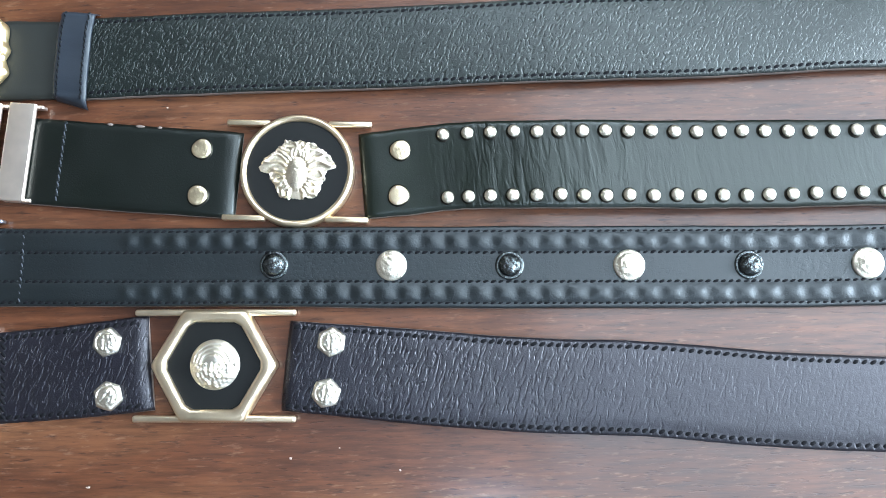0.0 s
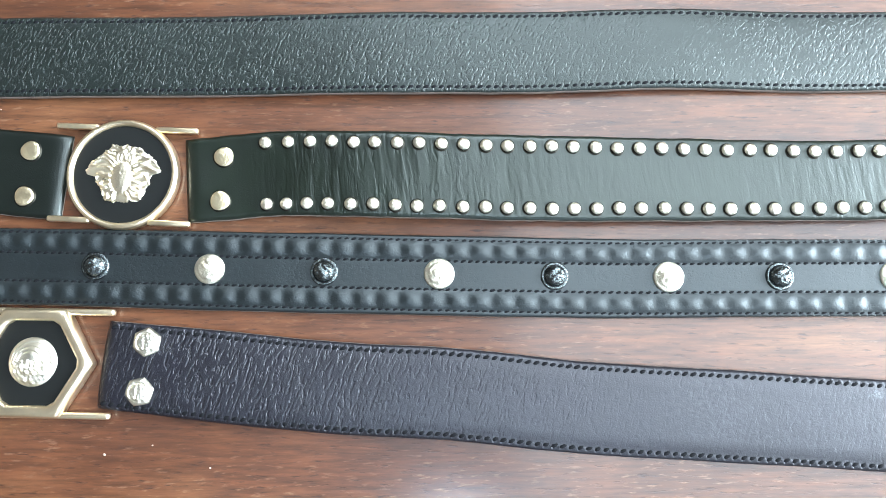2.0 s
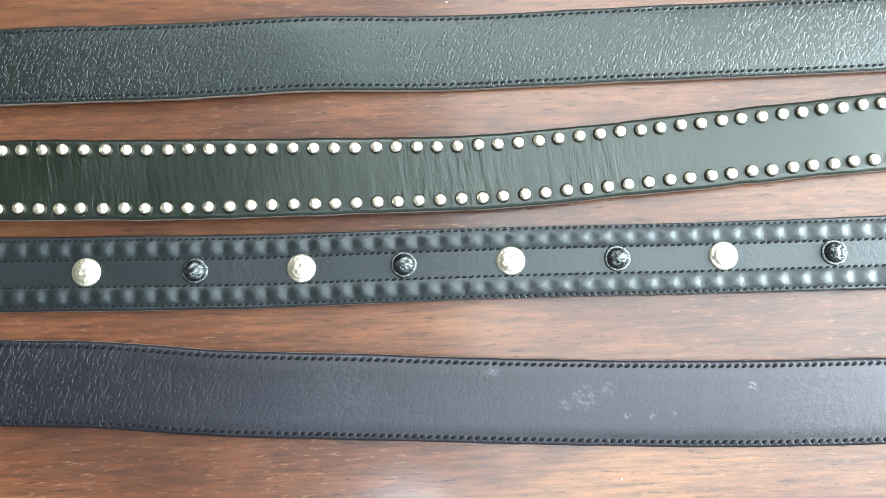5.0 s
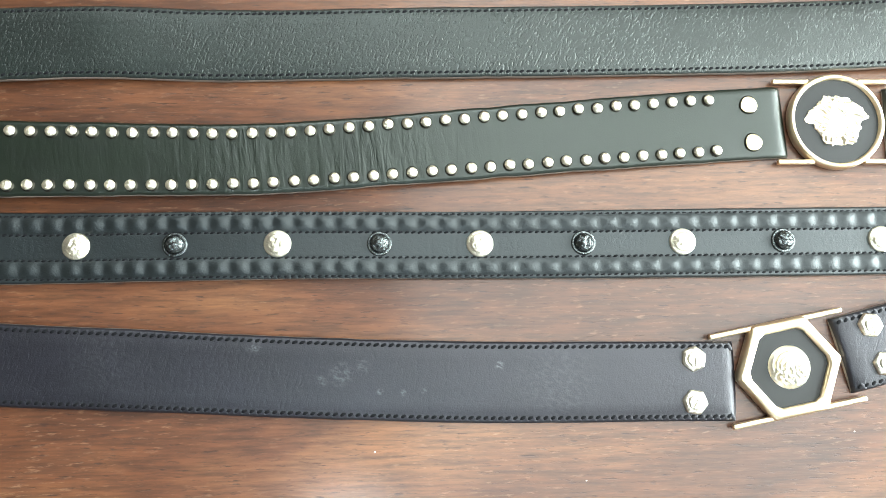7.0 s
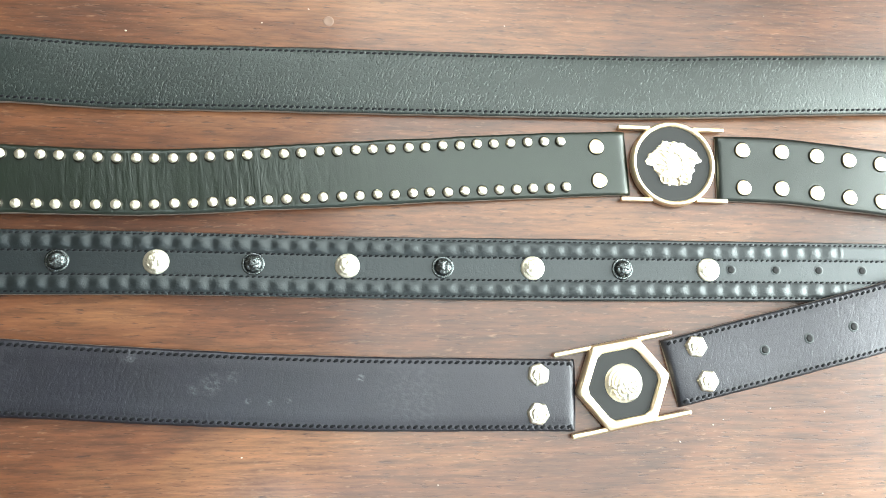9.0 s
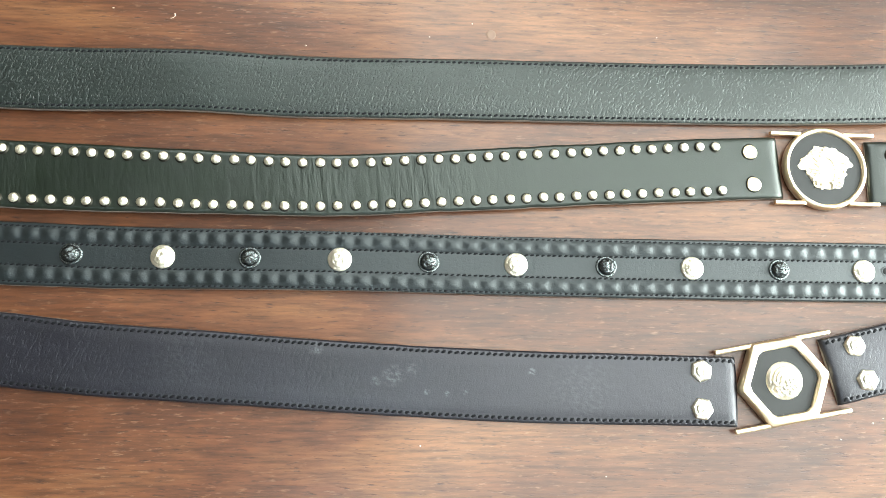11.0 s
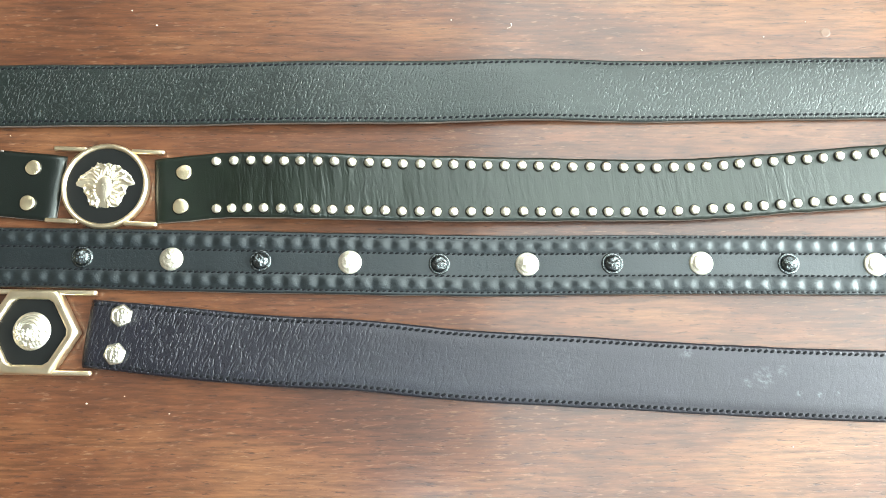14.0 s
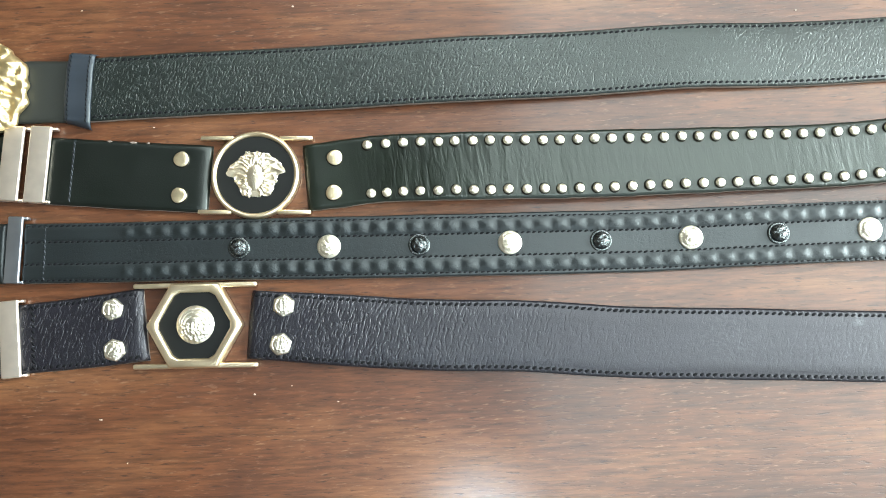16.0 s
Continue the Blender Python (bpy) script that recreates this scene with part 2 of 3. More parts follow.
def part(name, bm, mat, parent, label="", smooth=False):
    me = bpy.data.meshes.new(name)
    bmesh.ops.recalc_face_normals(bm, faces=bm.faces)
    bm.to_mesh(me)
    bm.free()
    me.materials.append(mat)
    if smooth:
        me.polygons.foreach_set("use_smooth", [True] * len(me.polygons))
    ob = new(name, me)
    return child(ob, parent, label) if parent else ob


def box_bm(x0, x1, y0, y1, z0, z1, bevel=0.0, segs=2, m=None):
    bm = bmesh.new()
    bmesh.ops.create_cube(bm, size=1.0)
    bmesh.ops.scale(bm, vec=(x1 - x0, y1 - y0, z1 - z0), verts=bm.verts)
    bmesh.ops.translate(bm, vec=((x0 + x1) / 2, (y0 + y1) / 2, (z0 + z1) / 2), verts=bm.verts)
    if bevel:
        bmesh.ops.bevel(bm, geom=bm.edges[:], offset=bevel, segments=segs, profile=0.6, affect="EDGES")
    if m:
        bmesh.ops.transform(bm, matrix=m, verts=bm.verts)
    return bm


def lathe(profile, n=24, squash=None):
    """Verts and faces of a turned form; profile: (radius, height) from the centre of the top outwards."""
    verts, faces = [(0, 0, profile[0][1])], []
    for r, z in profile[1:]:
        for k in range(n):
            a = 2 * math.pi * k / n
            q = squash(a, r) if squash else 1.0
            verts.append((r * q * math.cos(a), r * q * math.sin(a), z))
    for k in range(n):
        faces.append((0, 1 + k, 1 + (k + 1) % n))
    for i in range(len(profile) - 2):
        o, p = 1 + i * n, 1 + (i + 1) * n
        for k in range(n):
            faces.append((o + k, p + k, p + (k + 1) % n, o + (k + 1) % n))
    return verts, faces


class Path:
    """A smooth line over the table: (x, y, lift, width) knots, followed by length."""

    def __init__(self, knots, step=0.002):
        k = np.array(knots, float)
        t = np.r_[0, np.cumsum(np.hypot(*np.diff(k[:, :2], axis=0).T))]
        slope = np.gradient(k, t, axis=0)
        s = np.linspace(0, t[-1], int(t[-1] / step) + 1)
        i = np.clip(np.searchsorted(t, s, "right") - 1, 0, len(t) - 2)
        h = (t[i + 1] - t[i])[:, None]
        u = ((s - t[i])[:, None]) / h
        self.p = (2 * u**3 - 3 * u**2 + 1) * k[i] + (u**3 - 2 * u**2 + u) * h * slope[i] + (3 * u**2 - 2 * u**3) * k[i + 1] + (u**3 - u**2) * h * slope[i + 1]
        self.s, self.length = s, t[-1]
        d = np.gradient(self.p[:, :2], axis=0)
        d /= np.hypot(*d.T)[:, None]
        self.d, self.n = d, np.stack([-d[:, 1], d[:, 0]], 1)

    def at(self, s):
        p = np.array([np.interp(s, self.s, self.p[:, k]) for k in range(4)])
        d = np.array([np.interp(s, self.s, self.d[:, k]) for k in range(2)])
        return p, d / np.hypot(*d)

    def s_at_x(self, x):
        return float(np.interp(x, self.p[:, 0], self.s))

    def place(self, s, across, up):
        """The pose of a small thing on the line: across in metres from its middle, up from its underside."""
        p, d = self.at(s)
        a = math.atan2(d[1], d[0])
        return Matrix.Translation((p[0] - d[1] * across, p[1] + d[0] * across, p[2] + up)) @ Matrix.Rotation(a, 4, "Z")


def strap(name, path, thick, mat, parent, across=26, relief=None, curl=0.0, fold=(0, 0), label="", wobble=0.0003, seed=0.0, edge_mat=None):
    """A leather strip with rounded edges. relief(s, u, half): height of its top over the flat; fold: how far each end rolls down."""
    rim = min(0.0009, thick * 0.4)
    us = [-1 + 2 * k / across for k in range(across + 1)]
    verts, faces, fm = [], [], []
    ring = 2 * (across + 1)
    for i, s in enumerate(path.s):
        x, y, z, w = path.p[i]
        half = w / 2 + wobble * (noise.noise((s * 35, seed, 0.3)) + 0.45 * noise.noise((s * 190, seed, 1.3)))
        nx, ny = path.n[i]
        roll = 0.0
        for end, dist in ((0, s), (1, path.length - s)):
            if fold[end] and dist < fold[end]:
                q = 1 - dist / fold[end]
                roll = thick * 0.75 * (1 - math.sqrt(max(0.0, 1 - q * q)))
        for u in us:
            c = u * half
            e = max(0.0, abs(c) - (half - rim)) / rim
            top = z + thick - rim * (1 - math.sqrt(max(0.0, 1 - e * e))) - roll + curl * (u * u)
            if relief:
                top += relief(s, u, half)
            verts.append((x + nx * c, y + ny * c, top))
        for u in reversed(us):
            c = u * (half + 0.0002)
            verts.append((x + nx * c, y + ny * c, z + 0.0002 + curl * u * u))
    for i in range(len(path.s) - 1):
        o, p = i * ring, (i + 1) * ring
        for k in range(ring):
            k2 = (k + 1) % ring
            faces.append((o + k, p + k, p + k2, o + k2))
            fm.append(1 if k in (across, ring - 1) else 0)
    faces.append(tuple(range(ring)))
    faces.append(tuple(reversed(range((len(path.s) - 1) * ring, len(path.s) * ring))))
    fm += [1, 1]
    ob = mesh_object(name, verts, faces, mat, True, [mat, edge_mat or mat], fm)
    return child(ob, parent, label)


def stitches(name, path, s0, s1, across, up, parent, pitch=0.0039, length=0.0030, wide=0.0018, slant=22, top=None, label="", hide=None, pucker=0.00018, thread=None):
    """A run of sewn stitches, each a small sunk-ended bead of thread."""
    rng = random.Random(int((s0 + path.length) * 1e5))
    verts, faces, fm = [], [], []
    prof = [(-0.5, 0.35), (-0.28, 0.9), (0.0, 1.0), (0.28, 0.9), (0.5, 0.35)]
    s = s0
    while s < s1:
        c = across(s) if callable(across) else across
        h = up + (top(s, c) if top else 0.0)
        m = path.place(s, c, h) @ Matrix.Rotation(radians(slant + rng.uniform(-5, 5)), 4, "Z")
        base = len(verts)
        ln = length * rng.uniform(0.88, 1.1)
        for q, r in prof:
            for k in range(5):
                a = math.pi * k / 4
                v = m @ Vector((q * ln, math.cos(a) * wide / 2 * r, math.sin(a) * 0.0005 * r - 0.0001))
                verts.append(v[:])
        for i in range(len(prof) - 1):
            for k in range(4):
                a = base + i * 5 + k
                faces.append((a, a + 1, a + 6, a + 5))
                fm.append(0)
        # the hide puckers up between two stitches
        m = path.place(s + pitch / 2, c, h) @ Matrix.Rotation(radians(slant - 90), 4, "Z")
        base = len(verts)
        for q, r in prof:
            for k in range(5):
                a = math.pi * k / 4
                v = m @ Vector((q * wide * 2.2, math.cos(a) * (pitch - length * 0.7) / 2 * r, math.sin(a) * pucker * r - 0.0001))
                verts.append(v[:])
        for i in range(len(prof) - 1):
            for k in range(4):
                a = base + i * 5 + k
                faces.append((a, a + 1, a + 6, a + 5))
                fm.append(1)
        s += pitch * rng.uniform(0.97, 1.03)
    ob = mesh_object(name, verts, faces, THREAD, True, [thread or THREAD, hide or BRIDLE], fm)
    return tagged(child(ob, parent, label), kind="stuff")


def belt(name, label, group="belts laid on the table"):
    return tagged(new(name), label, "belt", group)


def shared(name, me, mat_world, parent, label=""):
    ob = new(name, me)
    ob.matrix_world = mat_world
    return child(ob, parent, label)


def turned_mesh(name, profile, mat, n=24, relief=None, squash=None, smooth=True):
    v, f = lathe(profile, n, squash)
    if relief:
        v = [(x, y, z + relief(x, y)) for x, y, z in v]
    me = bpy.data.meshes.new(name)
    me.from_pydata(v, [], f)
    me.materials.append(mat)
    me.polygons.foreach_set("use_smooth", [smooth] * len(f))
    return me


def dome(r, h, steps=6, foot=0.0006):
    """Profile of a domed stud head with a short straight foot."""
    p = [(r * math.sin(math.pi / 2 * k / steps), foot + h * math.cos(math.pi / 2 * k / steps)) for k in range(steps + 1)]
    return p + [(r * 0.8, foot * 0.6)]


# ---------------------------------------------------------------- the room that closes the place
X0, X1, Y0, Y1, Z0, Z1 = -1.9, 2.5, -1.8, 1.7, -0.76, 2.4


def structure(name, boxes, mat, label, category):
    bm = bmesh.new()
    for b in boxes:
        t = box_bm(*b)
        tmp = bpy.data.meshes.new("t")
        t.to_mesh(tmp)
        t.free()
        bm.from_mesh(tmp)
        bpy.data.meshes.remove(tmp)
    return tagged(part(name, bm, mat, None), label, category, kind="structure")


def wall_with_window(name, horizontal, a0, a1, c0, c1, w0, w1, h0, h1):
    """A wall along y (or x) from a0 to a1, between c0 and c1 thick, with one opening."""
    spans = [(a0, w0, Z0, Z1), (w1, a1, Z0, Z1), (w0, w1, Z0, h0), (w0, w1, h1, Z1)]
    boxes = [(p, q, c0, c1, r, t) if horizontal else (c0, c1, p, q, r, t) for p, q, r, t in spans]
    return structure(name, boxes, WALL_PAINT, "painted plaster wall with a window opening", "wall")


structure("floor", [(X0, X1, Y0, Y1, Z0 - 0.1, Z0)], FLOOR_TILE, "plain brown floor under the table", "floor")
# ceiling opening is made up, to hold the overhead panel
SX0, SX1, SY0, SY1 = 0.36, 2.1, -0.9, 1.6
structure("ceiling", [(X0 - 0.12, SX0, Y0 - 0.12, Y1 + 0.12, Z1, Z1 + 0.1), (SX1, X1 + 0.12, Y0 - 0.12, Y1 + 0.12, Z1, Z1 + 0.1),
                      (SX0, SX1, Y0 - 0.12, SY0, Z1, Z1 + 0.1), (SX0, SX1, SY1, Y1 + 0.12, Z1, Z1 + 0.1)], CEILING_PAINT, "plain painted ceiling with a wide opening added for overhead light", "ceiling")
# unseen opening, put in only for the north fill lamp
wall_with_window("wall_north", True, X0, X1, Y1, Y1 + 0.12, -0.25, 1.05, 1.20, 2.20)
structure("wall_west", [(X0 - 0.12, X0, Y0, Y1, Z0, Z1)], WALL_PAINT, "plain painted plaster wall", "wall")
wall_with_window("wall_east", False, Y0, Y1, X1, X1 + 0.12, -1.0, 1.1, 0.10, 2.25)
wall_with_window("wall_south", True, X0, X1, Y0 - 0.12, Y0, 0.0, 1.0, 0.45, 1.55)

lamp_thing = tagged(new("ceiling_lamp"), "flat round white ceiling lamp on the ceiling", "lamp")
GLOW = bpy.data.materials.new("lamp_glass")
GLOW.use_nodes = True
GLOW.node_tree.nodes["Principled BSDF"].inputs["Base Color"].default_value = (0.9, 0.9, 0.9, 1)
GLOW.node_tree.nodes["Principled BSDF"].inputs["Emission Color"].default_value = (0.86, 0.92, 1.0, 1)
GLOW.node_tree.nodes["Principled BSDF"].inputs["Emission Strength"].default_value = 18.0
shared("diffuser", turned_mesh("diffuser", [(0, -0.085), (0.11, -0.078), (0.17, -0.055), (0.20, -0.02), (0.20, 0.0)], GLOW, 40), pose(0.12, -0.75, Z1), lamp_thing, "glowing white glass bowl")
shared("rim", turned_mesh("rim", [(0, -0.012), (0.21, -0.012), (0.216, 0.0)], FRAME_PAINT, 40), pose(0.12, -0.75, Z1), lamp_thing)

# ---------------------------------------------------------------- table
table = tagged(new("table"), "dark varnished mahogany table top with open grain", "table")
bm = box_bm(-0.75, 1.25, -0.38, 0.55, -0.032, 0.0, 0.003, 3)
part("tabletop", bm, WOOD, table, "glossy reddish-brown wood with dark pores")
for lx, ly in ((-0.68, -0.31), (1.18, -0.31), (-0.68, 0.48), (1.18, 0.48)):
    part("leg", box_bm(lx - 0.035, lx + 0.035, ly - 0.035, ly + 0.035, Z0, -0.03, 0.004), WOOD, table)
part("apron", box_bm(-0.64, 1.14, -0.33, -0.31, -0.11, -0.031), WOOD, table)
part("apron", box_bm(-0.64, 1.14, 0.48, 0.50, -0.11, -0.031), WOOD, table)

# ---------------------------------------------------------------- plain grained belt
b1 = belt("plain_belt", "black grained leather belt with stitched edges and gold buckle")
P1 = Path([(-0.158, 0.2005, 0.0, 0.0415), (-0.10, 0.200, 0.0015, 0.0415), (0.0, 0.1985, 0.002, 0.0415), (0.08, 0.198, 0.004, 0.042), (0.16, 0.197, 0.003, 0.042),
           (0.235, 0.1975, 0.0030, 0.0415), (0.29, 0.1955, 0.001, 0.0415), (0.4, 0.195, 0.001, 0.0415), (0.55, 0.1945, 0.001, 0.042), (0.65, 0.195, 0.002, 0.042),
           (0.72, 0.197, 0.004, 0.0415), (0.78, 0.199, 0.004, 0.041), (0.9, 0.2015, 0.002, 0.041), (0.99, 0.203, 0.0, 0.041)])


def padded(s, u, half):
    edge = half * (1 - abs(u))
    return 0.0009 * (1 - u * u) + 0.0004 * min(1.0, max(0.0, (edge - 0.0035) / 0.005)) - 0.00025 * math.exp(-(((edge - 0.0027) / 0.0008) ** 2))


strap("strap", P1, 0.0036, GRAINED, b1, 30, padded, label="pebble-grained black leather", seed=1.0, edge_mat=RAW_EDGE)
for side in (1, -1):
    stitches("stitching", P1, 0.004, P1.length - 0.004, lambda s, q=side: q * (P1.at(s)[0][3] / 2 - 0.0027), 0.0036, b1, label="black edge stitching", hide=GRAINED)
INNER1 = Path([(-0.235, 0.2015, 0.002, 0.041), (-0.20, 0.2015, 0.0015, 0.0405), (-0.15, 0.2, 0.0, 0.040)])
strap("lining_tab", INNER1, 0.0030, LINING, b1, 14, label="smooth dark olive leather tab", seed=2.0)
LOOP1 = Path([(-0.1575, 0.177, 0.0, 0.0165), (-0.157, 0.1785, 0.0035, 0.0165), (-0.1565, 0.182, 0.0047, 0.0165), (-0.1555, 0.2, 0.0052, 0.0165), (-0.1535, 0.22, 0.0047, 0.0165), (-0.1532, 0.2235, 0.0035, 0.0165), (-0.1530, 0.225, 0.0, 0.0165)], 0.001)
strap("keeper_loop", LOOP1, 0.0020, KEEPER, b1, 12, label="blue-black stitched keeper loop", seed=3.0)
for side in (1, -1):
    stitches("stitching", LOOP1, 0.003, LOOP1.length - 0.003, side * 0.0060, 0.0020, b1, 0.0032, 0.0022, 0.0008)


def carved_disc(name, r, high, mat, parent, label, wide=1.0, tall=1.0, locks=17, deep=0.16, seed=0.0, n=128, rings=14, m=None):
    """A cast relief with a lobed outline and wavy ridges that run from its middle outwards: a plain ornament."""
    verts, faces = [(0, 0, high)], []
    for i in range(1, rings + 2):
        q = min(i / rings, 1.0)
        for k in range(n):
            a = 2 * math.pi * k / n
            lobes = 0.5 + 0.9 * noise.noise((math.cos(a) * locks * 0.33, math.sin(a) * locks * 0.33, seed))
            out = 1 - deep + deep * lobes
            rr = r * q * out
            swirl = a + 0.9 * noise.noise((q * 2.4, math.cos(a) * 2, math.sin(a) * 2 + seed))
            ridge = 0.75 * noise.noise((math.cos(swirl) * locks * 0.3, math.sin(swirl) * locks * 0.3, q * 3.0 + seed))
            lump = 0.45 * noise.noise((math.cos(a) * q * 4, math.sin(a) * q * 4, seed + 3))
            oval = math.hypot(q * math.cos(a) / 0.40, (q * math.sin(a) + 0.1) / 0.60)
            hair = min(1.0, max(0.0, (oval - 0.85) * 4))
            z = high * ((1 - q**3) * 0.35 + 0.50 + (ridge * 1.6 + lump) * hair * (1 - q**6) * 0.8 - 0.35 * math.exp(-(((oval - 1.0) / 0.10) ** 2)) + 0.25 * (1 - hair) * (1 - oval * oval))
            if i == rings + 1:
                z = 0.0
            verts.append((rr * math.cos(a) * wide, rr * math.sin(a) * tall, z))
    for k in range(n):
        faces.append((0, 1 + k, 1 + (k + 1) % n))
    for i in range(rings):
        o, p = 1 + i * n, 1 + (i + 1) * n
        for k in range(n):
            faces.append((o + k, p + k, p + (k + 1) % n, o + (k + 1) % n))
    ob = mesh_object(name, verts, faces, mat)
    ob.matrix_world = m or Matrix()
    return child(ob, parent, label)


carved_disc("buckle", 0.036, 0.009, ROUGH_GOLD, b1, "cast gold ornamental buckle", 1.0, 0.98, 15, 0.10, 5.0, m=pose(-0.2215, 0.2035, 0.0052))

# ---------------------------------------------------------------- studded belt with round medallions
b2 = belt("studded_belt", "black leather belt with gold studs and two round medallions")
P2 = Path([(-0.0135, 0.1345, 0.0005, 0.0425), (0.004, 0.1355, 0.001, 0.0425), (0.03, 0.1370, 0.003, 0.0425), (0.07, 0.1352, 0.008, 0.0422), (0.15, 0.1317, 0.008, 0.042), (0.25, 0.1292, 0.006, 0.0405),
           (0.32, 0.1282, 0.0045, 0.0395), (0.40, 0.132, 0.004, 0.0395), (0.49, 0.1375, 0.003, 0.0405), (0.57, 0.142, 0.0015, 0.0415), (0.619, 0.1442, 0.0005, 0.0418)])
strap("strap", P2, 0.0034, SMOOTH, b2, 24, None, 0.0, (0.008, 0.008), "dark creased leather", 0.0006, 4.0, RAW_EDGE)
P2L = Path([(-0.178, 0.1493, 0.001, 0.0425), (-0.125, 0.143, 0.001, 0.043), (-0.0735, 0.1375, 0.0005, 0.043)])
strap("strap_end", P2L, 0.0034, PLAIN, b2, 20, None, 0.0, (0, 0.009), "plain dark leather end", 0.0003, 5.0, RAW_EDGE)
for x, r in ((-0.1365, 0.0016), (-0.1215, 0.0024), (-0.112, 0.0012)):
    (px, py, pz, pw), _ = P2L.at(P2L.s_at_x(x))
    bm = bmesh.new()
    bmesh.ops.create_icosphere(bm, subdivisions=2, radius=1.0, matrix=pose(px, py + pw / 2 - 0.0004, pz + 0.0031, 0, 0, -6) @ Matrix.Diagonal((r, 0.0007, 0.0005, 1)))
    part("worn_edge", bm, RAW_EDGE, b2, "tan worn spot on the edge", True)
P2X = Path([(-0.26, 0.159, 0.001, 0.042), (-0.20, 0.152, 0.001, 0.0425)])
strap("strap_end", P2X, 0.0034, PLAIN, b2, 16, None, 0.0, (0, 0), "", 0.0003, 5.5, RAW_EDGE)
P2R = Path([(0.6785, 0.1412, 0.0005, 0.0435), (0.72, 0.1398, 0.0015, 0.0435), (0.765, 0.1348, 0.003, 0.0435), (0.85, 0.1245, 0.003, 0.043), (0.97, 0.111, 0.001, 0.042)])
strap("strap_end", P2R, 0.0034, PLAIN, b2, 20, None, 0.0, (0.010, 0), "", 0.0003, 6.0, RAW_EDGE)



def with_shade_ring(me, inner, mat):
    """Darkens the faces outside the radius inner, painting contact shade round the base."""
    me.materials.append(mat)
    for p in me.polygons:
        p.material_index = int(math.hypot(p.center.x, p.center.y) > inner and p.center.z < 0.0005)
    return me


# near-black finish for the contact shade painted round studs and rivets
SHADE_RING = metal("shade_ring_dark", (0.035, 0.032, 0.026), 0.5, 0.08)
STUD = with_shade_ring(turned_mesh("stud", dome(0.0030, 0.0016, 5, 0.0012) + [(0.0024, 0.0004), (0.0035, 0.00035), (0.0037, -0.0001)], PALE_GOLD, 16), 0.0024, SHADE_RING)
rng = random.Random(7)
count = 52
for row, (a, b) in ((1, (0.0275, 0.5755)), (-1, (0.0275, 0.5765))):
    for k in range(count):
        x = a + (b - a) * k / (count - 1)
        s = P2.s_at_x(x)
        half = P2.at(s)[0][3] / 2
        m = P2.place(s + rng.uniform(-0.0003, 0.0003), row * (half - 0.0057) + rng.uniform(-0.0003, 0.0003), 0.0034)
        shared("stud", STUD, m @ pose(0, 0, 0, rng.uniform(-5, 5), rng.uniform(-5, 5), rng.uniform(0, 360)), b2)


RIVET_GOLD = metal("rivet_gold", (0.90, 0.76, 0.50), 0.36, 0.08, 0.4, 500)
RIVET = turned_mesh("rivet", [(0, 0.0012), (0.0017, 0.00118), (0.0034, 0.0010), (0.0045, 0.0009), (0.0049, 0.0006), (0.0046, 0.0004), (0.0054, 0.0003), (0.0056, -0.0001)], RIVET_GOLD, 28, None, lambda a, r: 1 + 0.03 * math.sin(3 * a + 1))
# the rivet's outer ring is darkened as contact shade too
with_shade_ring(RIVET, 0.0046, SHADE_RING)
for x, y in ((-0.091, 0.151), (-0.093, 0.128), (0.006, 0.146), (0.0045, 0.1238), (0.598, 0.154), (0.599, 0.132), (0.696, 0.153), (0.695, 0.128),
             (0.7225, 0.152), (0.746, 0.1493), (0.768, 0.1465), (0.7205, 0.1275), (0.744, 0.1245), (0.766, 0.1215), (0.79, 0.144), (0.788, 0.119)):
    path = P2L if x < -0.05 else P2 if x < 0.65 else P2R
    z = path.at(path.s_at_x(x))[0][2] + 0.0034
    shared("rivet", RIVET, pose(x, y, z, 0, 0, rng.uniform(0, 360)), b2)


def ring_mesh(name, r, tube_w, tube_h, mat, n=72):
    prof = [(r - tube_w, 0), (r - tube_w, tube_h * 0.55), (r - tube_w * 0.8, tube_h * 0.9), (r - tube_w * 0.5, tube_h), (r - tube_w * 0.2, tube_h * 0.9), (r, tube_h * 0.55), (r, 0)]
    v, f = [], []
    for q, z in prof:
        v += [(q * math.cos(2 * math.pi * k / n), q * math.sin(2 * math.pi * k / n), z) for k in range(n)]
    for i in range(len(prof)):
        o, p = i * n, ((i + 1) % len(prof)) * n
        for k in range(n):
            f.append((o + k, o + (k + 1) % n, p + (k + 1) % n, p + k))
    me = bpy.data.meshes.new(name)
    me.from_pydata(v, [], f)
    me.materials.append(mat)
    me.polygons.foreach_set("use_smooth", [True] * len(f))
    return me


RING = ring_mesh("ring", 0.0279, 0.0035, 0.0052, GOLD)
PLATE = turned_mesh("plate", [(0, 0.0030), (0.012, 0.0030), (0.0240, 0.0031), (0.0255, 0.0031), (0.0255, 0.0004)], ENAMEL, 64)


LOBES = [(0, 0.78), (4, 1.0), (12, 0.97), (21, 0.91), (36, 0.85), (48, 0.76), (60, 0.82), (72, 0.72), (85, 0.77), (100, 0.70), (114, 0.83), (125, 0.72), (138, 0.75), (152, 0.78), (168, 0.9), (179, 0.96),
         (184, 0.92), (189, 0.72), (205, 0.70), (219, 0.67), (232, 0.74), (243, 0.83), (255, 0.77), (270, 0.75), (290, 0.78), (305, 0.86), (315, 0.80), (330, 0.72), (338, 0.77), (352, 0.73), (360, 0.78)]


